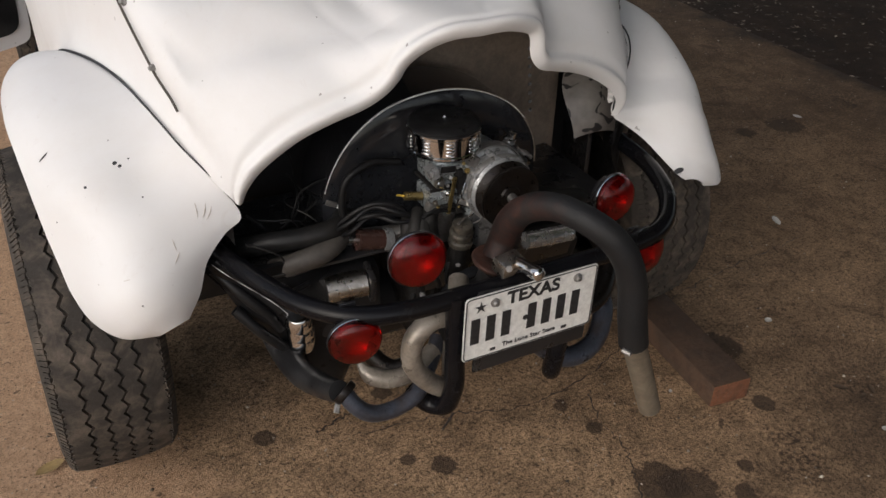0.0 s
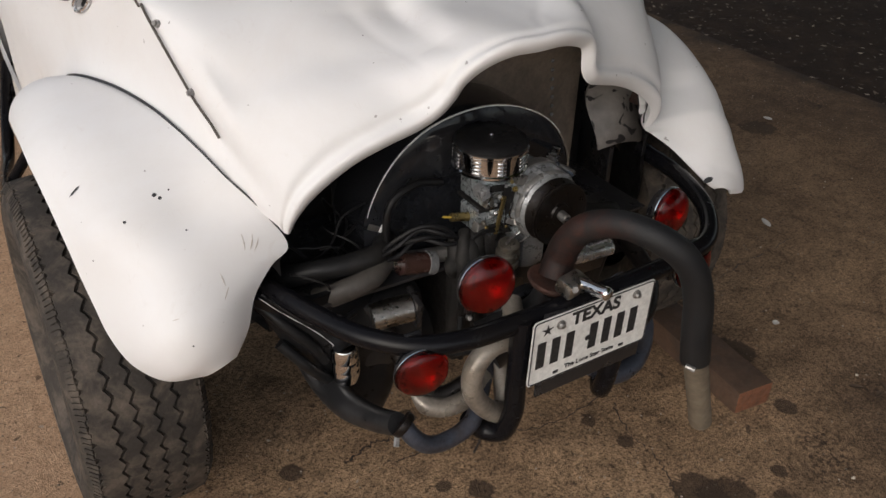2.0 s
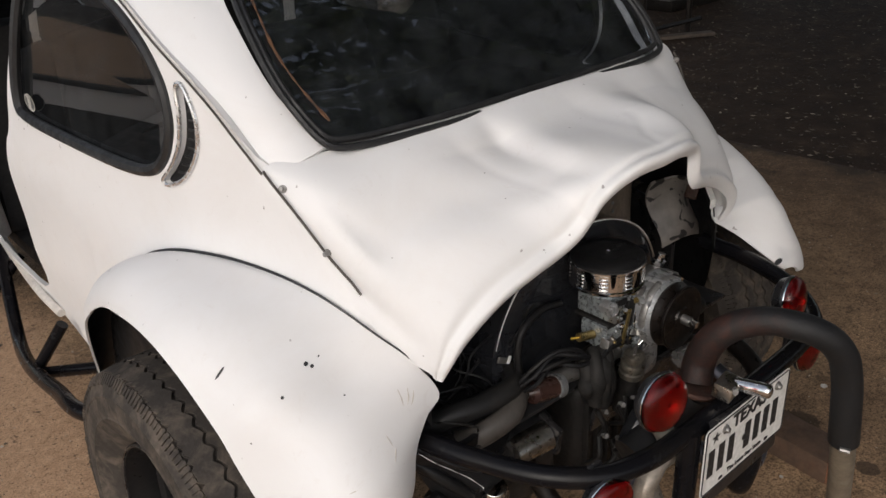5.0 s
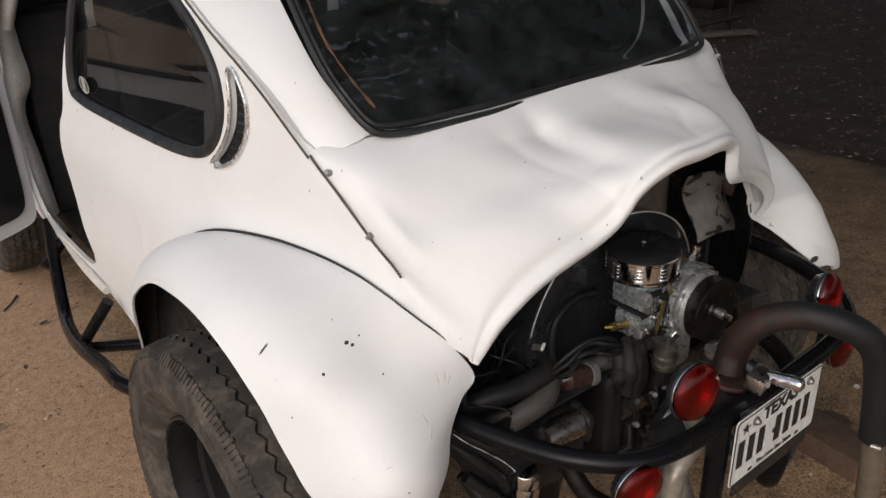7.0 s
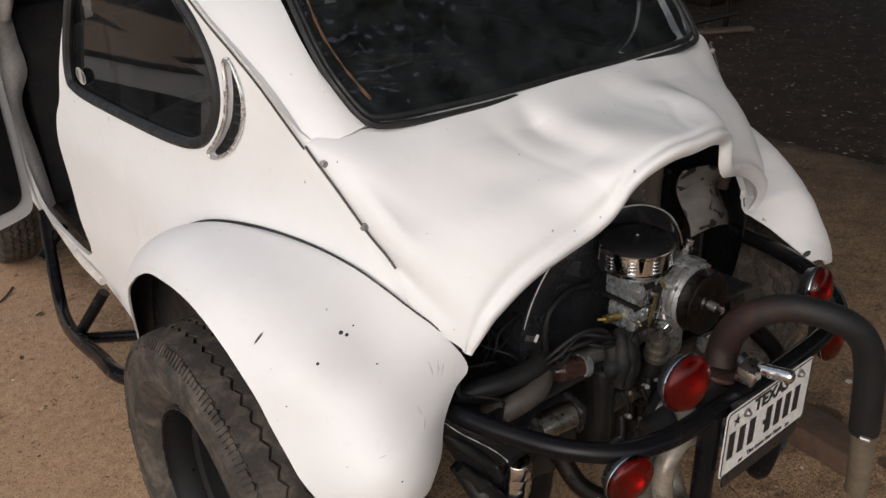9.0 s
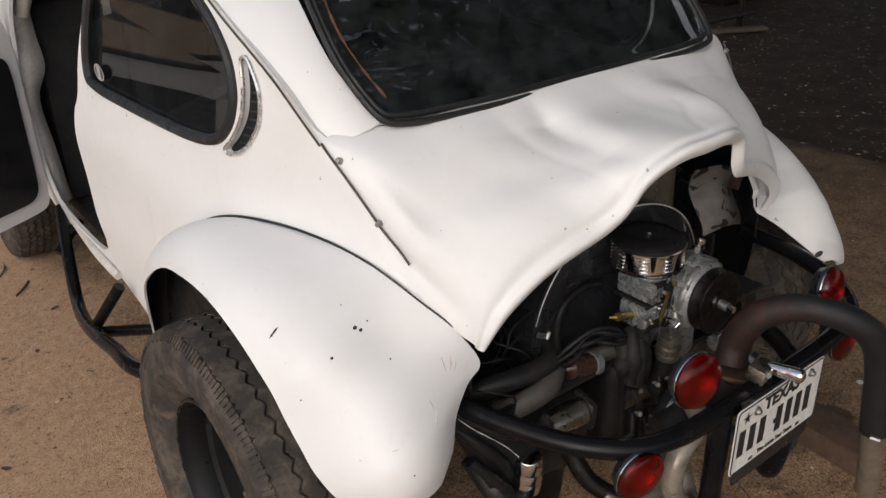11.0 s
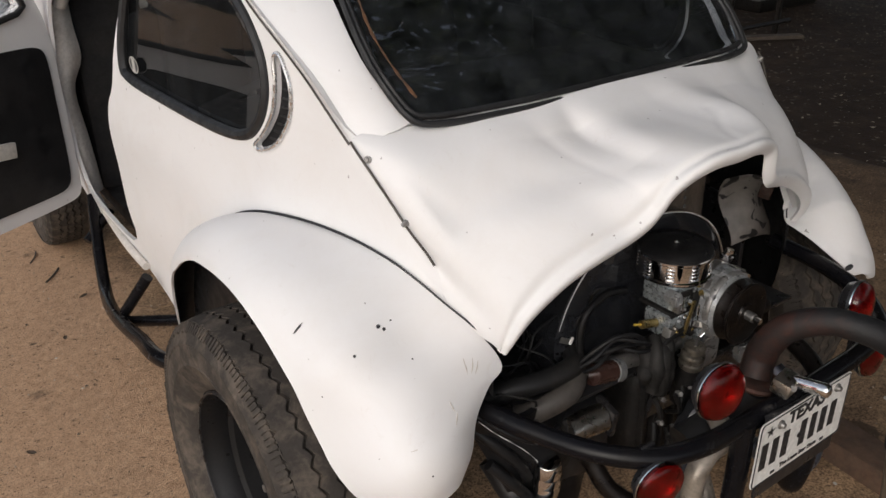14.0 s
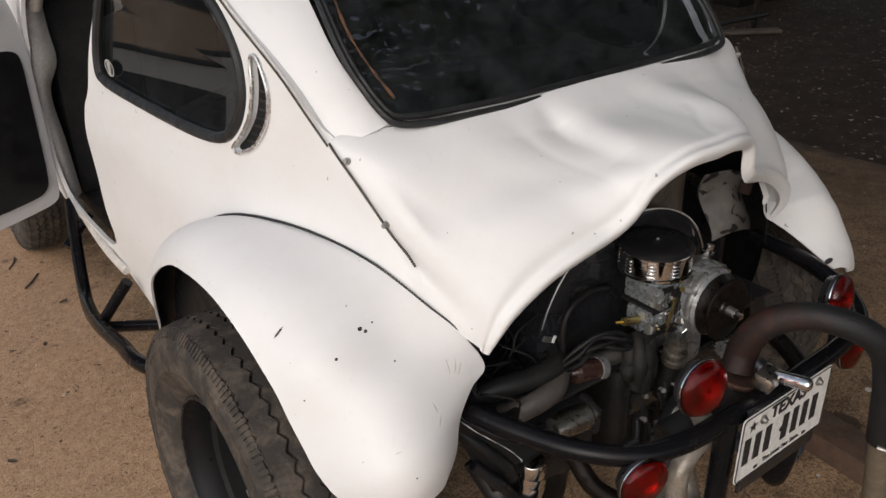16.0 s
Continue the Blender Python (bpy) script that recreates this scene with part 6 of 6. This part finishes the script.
    for k in range(4):
        part("bolt_head", lathe([(0, 0.006), (0.005, 0.005), (0.006, 0.0), (0.006, -0.012)], facing(corner(0.3 + 0.12 * (k % 2), 0.12 + 0.14 * k), (-0.2, -1, 0.2)), 6), BOLT, ct)


bay_panels()


# ---------------------------------------------------------------- marks on the fender
def nearest(at):
    """The place on the fender nearest to a point."""
    best = min(((fender_point(-1, i / 120, j / 60) - Vector(at)).length, i / 120, j / 60) for i in range(20, 118) for j in range(2, 59))
    return best[1], best[2]


def chip(at, size, n, long=1.0, turn=0.0):
    u, v = nearest(at)
    p, nrm = on_fender(u, v, 0.0009)
    bm = lathe([(0.0, 0.0004), (size, 0.0)], facing(p, nrm, turn) @ Matrix.Diagonal((long, 1, 1, 1)), n)
    part("paint_chip", bm, INK, fenders[0], smooth=False)


chip((-0.696, 0.526, 0.806), 0.0022, 6, 6.0, 62)
for dx, dz, sz in ((0, 0, 0.0036), (0.003, -0.005, 0.0026), (0.008, -0.008, 0.003), (0.026, 0.004, 0.0016)):
    chip((-0.594 + dx, 0.448, 0.815 + dz), sz, 7, 1.2, 30)
chip((-0.645, 0.43, 0.782), 0.0028, 7)
chip((-0.56, 0.40, 0.76), 0.0018, 6)
chip((-0.60, 0.30, 0.62), 0.0018, 6)
chip((-0.70, 0.45, 0.72), 0.0016, 6)
part("paint_chip", lathe([(0.0, 0.0006), (0.008, 0.0)], facing((0.5525, 0.2728, 0.6405), (-0.38, -0.81, 0.45), 20) @ Matrix.Diagonal((1.5, 0.8, 1, 1)), 9), INK, fenders[1], smooth=False)
def scuff(a, b, width):
    """A faint scratch over the fender between two places of its grid."""
    pts = []
    for s in np.linspace(0, 1, 7):
        p, n = on_fender(a[0] + (b[0] - a[0]) * s, a[1] + (b[1] - a[1]) * s, 0.0004 - width)
        pts.append(p)
    part("scratch", tube(pts, lambda s: width * (0.15 + 0.85 * math.sin(math.pi * min(max(s, 0.0), 1.0))), 6, 14), SCUFF, fenders[0])


for a, b, w in (((0.685, 0.125), (0.725, 0.15), 0.0011), ((0.695, 0.095), (0.725, 0.135), 0.0012), ((0.705, 0.088), (0.73, 0.125), 0.001),
                ((0.765, 0.238), (0.80, 0.213), 0.001), ((0.805, 0.20), (0.835, 0.213), 0.0011), ((0.82, 0.538), (0.825, 0.47), 0.0009)):
    scuff(a, b, w)


lean({"side_panel", "roof", "rear_window", "seal", "perished_edge", "quarter_window", "crescent_vent", "backing", "louvre", "drip_rail", "gutter_groove", "engine_cover", "bolt", "edge_gap",
      "inner_panel"}, car)


# ---------------------------------------------------------------- beam on the slab
def beam():
    a, b = Vector((0.732, 0.125, 0.035)), Vector((0.795, 0.80, 0.035))
    d = b - a
    m = Matrix.Translation((a + b) / 2) @ Matrix.Rotation(math.atan2(d.y, d.x), 4, "Z")
    bm = block((d.length, 0.116, 0.07), m, 0.008, seg=2)
    bm.normal_update()
    for f in bm.faces:
        if f.normal.dot(d.normalized()) < -0.7:
            f.material_index = 1
        elif f.normal.z > 0.9:
            f.material_index = 2
    tagged(part("wooden_beam", bm, (WOOD, ENDWOOD, WOODTOP)), "short weathered reddish wooden beam on the concrete", "timber")


beam()


# ---------------------------------------------------------------- trees that shade the far side
def tree(x, y, h, spread, seed, leaves, small=1.0):
    rng = random.Random(seed)
    root = holder("tree", None, (x, y, -0.03))
    tagged(root, "broad leafy tree with dense dark foliage", "tree", "trees round the yard")
    top = (rng.uniform(-0.3, 0.3), rng.uniform(-0.3, 0.3), h * 0.62)
    bm = tube([(0, 0, -0.1), (0.05, 0.02, h * 0.2), (top[0] * 0.5, top[1] * 0.5, h * 0.42), top], lambda s: 0.20 * (1 - 0.6 * s), 12)
    clumps = []
    for k in range(11):
        a = 2 * math.pi * k / 11 + rng.uniform(-0.3, 0.3)
        r = spread * rng.uniform(0.45, 0.95)
        e = (math.cos(a) * r, math.sin(a) * r, h * rng.uniform(0.55, 0.95))
        s = (top[0] * 0.6, top[1] * 0.6, h * rng.uniform(0.36, 0.55))
        tube([s, tuple(0.5 * (p + q) + rng.uniform(-0.1, 0.2) for p, q in zip(s, e)), e], lambda t: 0.07 * (1 - 0.8 * t), 8, bm=bm)
        clumps.append(e)
        clumps.append(tuple(0.55 * q + 0.45 * p for p, q in zip(s, e)))
    part("trunk", bm, BARK, root)
    vs, fs = [], []
    for k in range(leaves):
        c = rng.choice(clumps)
        d = Vector((rng.gauss(0, 1), rng.gauss(0, 1), rng.gauss(0, 0.7))) * spread * 0.165
        p = Vector(c) + d
        q = Euler((rng.uniform(-0.9, 0.9), rng.uniform(-0.9, 0.9), rng.uniform(0, 6.3))).to_matrix()
        s = rng.uniform(0.09, 0.19) * small
        base = len(vs)
        for lx, ly, lz in ((-1, 0, 0), (0, -0.45, 0.12), (1, 0, 0), (0, 0.45, 0.12)):
            vs.append(p + q @ Vector((lx * s, ly * s, lz * s)))
        fs.append((base, base + 1, base + 2, base + 3))
    me = bpy.data.meshes.new("crown")
    me.from_pydata([tuple(v) for v in vs], [], fs)
    me.materials.append(LEAF)
    crown = new("crown", me)
    crown.parent = root
    tagged(crown, kind="stuff")


# all out of view save in the rear window; placed to cut sky light
for x, y, h, sp, sd, n, k in ((3.2, -1.7, 5.4, 4.3, 1, 16500, 0.75), (2.3, -3.4, 5.2, 3.0, 9, 17000, 0.8), (4.9, 0.3, 5.2, 4.2, 2, 13500, 0.9), (8.5, 2.2, 6, 3.8, 8, 14000, 1), (3.0, -5.6, 5.2, 3.2, 3, 15000, 0.7), (3.9, 6.0, 5.4, 3.6, 4, 14000, 1),
                              (11, 4.5, 6.5, 4.0, 5, 13000, 1), (9.5, -2.5, 6.5, 4.0, 6, 13000, 1), (6.0, -6.5, 6.5, 3.8, 7, 12000, 1)):
    tree(x, y, h, sp, sd, n, k)


# ---------------------------------------------------------------- litter, cracks and things at the back of the yard
def crack(points, width, seed):
    rng = random.Random(seed)
    f = along([(x, y, 0) for x, y in points])
    n = 14 * (len(points) - 1)
    bm = bmesh.new()
    rows = []
    for i in range(n + 1):
        p, q = f(i / n), f(min(i / n + 0.01, 1))
        d = Vector(q - p)
        side = Vector((-d.y, d.x, 0)).normalized() if d.length else Vector((1, 0, 0))
        c = Vector(p) + side * rng.gauss(0, 0.004)
        w = width * rng.uniform(0.2, 1.0)
        rows.append((bm.verts.new(c + side * w + Vector((0, 0, 0.0012))), bm.verts.new(c - side * w + Vector((0, 0, 0.0012)))))
    for a, b in zip(rows, rows[1:]):
        bm.faces.new((a[0], b[0], b[1], a[1]))
    return bm


slab = bpy.data.objects["pavement"]
part("crack", crack([(0.43, 0.32), (0.39, 0.21), (0.395, 0.12), (0.36, 0.03), (0.33, -0.05), (0.35, -0.3)], 0.0024, 1), STAIN, slab, smooth=False)
part("crack", crack([(-0.2, 0.43), (-0.05, 0.41), (0.07, 0.39), (0.24, 0.34), (0.38, 0.35), (0.64, 0.43), (0.93, 0.56), (1.2, 0.61), (1.54, 0.65)], 0.002, 2), STAIN, slab, smooth=False)
part("crack", crack([(-0.26, 0.47), (-0.18, 0.50), (-0.12, 0.49)], 0.004, 3), STAIN, slab, smooth=False)


def flake(name, at, size, turn, material, label, long=2.2):
    bm = bmesh.new()
    rng = random.Random(int(at[0] * 991 + at[1] * 77))
    n = 9
    def f(u, v):
        a = -1 + 2 * u
        w = (1 - a * a) ** 0.7 * size * (-1 + 2 * v)
        return (a * size * long, w, 0.004 + size * 0.25 * a * a + abs(w) * 0.3)
    sheet(f, n, 5, bm)
    bm.transform(pose(at[0], at[1], 0.0015, 0, 0, turn))
    ob = part(name, bm, material)
    tagged(ob, label, "leaf" if "leaf" in name else "scrap", "litter on the slab")


LITTER = [(-0.85, 0.62, 0.016, 20), (1.04, 0.04, 0.009, 140), (1.11, 0.0, 0.008, 60), (1.07, -0.01, 0.007, 10), (-0.83, 2.19, 0.011, 80), (-1.06, 1.61, 0.012, 130), (-0.70, 2.46, 0.014, 30), (-0.64, 2.0, 0.015, 100)]
for x, y, s, a in LITTER:
    flake("dry_leaf", (x, y), s * (0.65 if y > 1.0 else 1.0), a, LEAFDRY if y > 0.61 and y < 0.63 else LEAFDARK, "small curled dry leaf lying on the concrete")
for x, y, s, a, k in ((1.53, 0.76, 0.012, 65, 2.6), (1.08, 0.34, 0.010, 20, 1.3), (2.29, 1.4, 0.014, 100, 1.6), (0.62, 0.22, 0.005, 40, 1.4), (1.02, -0.12, 0.008, 0, 1.2)):
    flake("pale_scrap", (x, y), s, a, PALE, "small pale paint flake on the concrete", k)


def twig(a, b, r):
    bm = tube([(*a, r + 0.001), ((a[0] + b[0]) / 2 + 0.01, (a[1] + b[1]) / 2 + 0.006, r + 0.002), (*b, r + 0.001)], r, 6)
    tagged(part("twig", bm, BARK), "thin dry twig lying on the concrete", "twig", "twigs on the slab")


twig((0.02, 0.35), (0.07, 0.39), 0.003)
twig((-0.79, 2.66), (-0.72, 2.76), 0.004)
twig((-0.80, 2.88), (-0.76, 2.98), 0.003)


def leaf_litter():
    """Countless dry leaves on the dirt."""
    rng = random.Random(12)
    vs, fs = [], []
    for k in range(8500):
        x, y = 2.98 + rng.random() ** 1.2 * 6.5, rng.uniform(-1.5, 7.5)
        s = rng.uniform(0.006, 0.021)
        q = Euler((rng.uniform(-0.5, 0.5), rng.uniform(-0.5, 0.5), rng.uniform(0, 6.3))).to_matrix()
        base = len(vs)
        for lx, ly in ((-1, 0), (0, -0.45), (1, 0), (0, 0.45)):
            p = q @ Vector((lx * s, ly * s, 0.1 * s))
            vs.append((x + p.x, y + p.y, -0.018 + abs(p.z)))
        fs.append((base, base + 1, base + 2, base + 3))
    me = bpy.data.meshes.new("leaf_litter")
    me.from_pydata(vs, [], fs)
    m, nt, p = nodes_of("litter_leaf", (0.14, 0.1, 0.07), 0.8)
    g = nt.nodes.new("ShaderNodeNewGeometry")
    nt.links.new(ramp(nt, g.outputs["Random Per Island"], [(0.0, (0.05, 0.036, 0.026)), (0.8, (0.13, 0.1, 0.075)), (1.0, (0.32, 0.27, 0.21))]), p.inputs["Base Color"])
    me.materials.append(m)
    tagged(new("leaf_litter", me), "scattered dry leaves and flakes on dark dirt", "leaves", kind="stuff")


leaf_litter()


def slab_grit():
    """Countless crumbs of grit and leaf on the slab."""
    rng = random.Random(21)
    vs, fs = [], []
    for k in range(6500):
        x, y = rng.uniform(-2.2, 2.9), rng.uniform(-1.0, 3.6)
        s = rng.uniform(0.0012, 0.0042) * (1.8 if rng.random() < 0.08 else 1)
        base = len(vs)
        q = Euler((0, 0, rng.uniform(0, 6.3))).to_matrix()
        for lx, ly, lz in ((-1, 0, 0), (0, -0.7, 0), (1, 0, 0), (0, 0.7, 0), (0, 0, 0.8)):
            p = q @ Vector((lx * s * rng.uniform(0.7, 1.3), ly * s, lz * s))
            vs.append((x + p.x, y + p.y, 0.0005 + p.z))
        fs += [(base, base + 1, base + 4), (base + 1, base + 2, base + 4), (base + 2, base + 3, base + 4), (base + 3, base, base + 4)]
    me = bpy.data.meshes.new("grit")
    me.from_pydata(vs, [], fs)
    m, nt, p = nodes_of("grit", (0.2, 0.15, 0.1), 0.9)
    g = nt.nodes.new("ShaderNodeNewGeometry")
    nt.links.new(ramp(nt, g.outputs["Random Per Island"], [(0.0, (0.05, 0.036, 0.026)), (0.6, (0.16, 0.115, 0.075)), (1.0, (0.5, 0.44, 0.36))]), p.inputs["Base Color"])
    me.materials.append(m)
    tagged(new("grit", me), "loose grit and crumbs on the concrete", "grit", kind="stuff")


slab_grit()


def yard_things():
    frame_ = holder("metal_frame", None, (5.0, 3.95, -0.03))
    tagged(frame_, "low rusty metal frame standing on dark dirt", "frame")
    for x, y in ((-0.3, -0.2), (0.35, -0.2), (-0.3, 0.3), (0.35, 0.3)):
        part("leg", tube([(x, y, 0), (x, y, 0.55)], 0.025, 8, 3), RUSTDARK, frame_)
    part("rail", tube([(-0.35, -0.2, 0.10), (0.5, -0.22, 0.10)], 0.02, 8, 3), RUSTDARK, frame_)
    part("rail", tube([(-0.3, -0.2, 0.55), (0.35, -0.2, 0.55)], 0.02, 8, 3), RUSTDARK, frame_)
    part("rail", tube([(-0.3, 0.3, 0.55), (0.35, 0.3, 0.55)], 0.02, 8, 3), RUSTDARK, frame_)
    coil = holder("wire_coil", None, (5.0, 4.05, 0.56))
    tagged(coil, "loose coil of pale wire on the frame", "wire")
    for k in range(3):
        pts = [((0.3 + 0.05 * k) * math.cos(a), 0.22 * math.sin(a), 0.03 * k + 0.02 * math.sin(3 * a)) for a in np.linspace(0, 6.2, 26)]
        part("loop", tube(pts, 0.006, 6), PALE, coil)
    tub = holder("trough", None, (6.45, 4.55, -0.03))
    tagged(tub, "dull grey trough standing on the dirt", "trough")
    part("tub", block((1.1, 0.45, 0.3), pose(0, 0, 0.27), 0.03), GALVAN, tub)
    part("foot", block((0.9, 0.35, 0.13), pose(0, 0, 0.065), 0.01), RUSTDARK, tub)
    plank = part("plank", block((0.6, 0.09, 0.03), pose(5.05, 3.62, 0.0, 0, 0, -30), 0.004), BARK)
    tagged(plank, "short weathered plank lying on dirt", "plank")


yard_things()
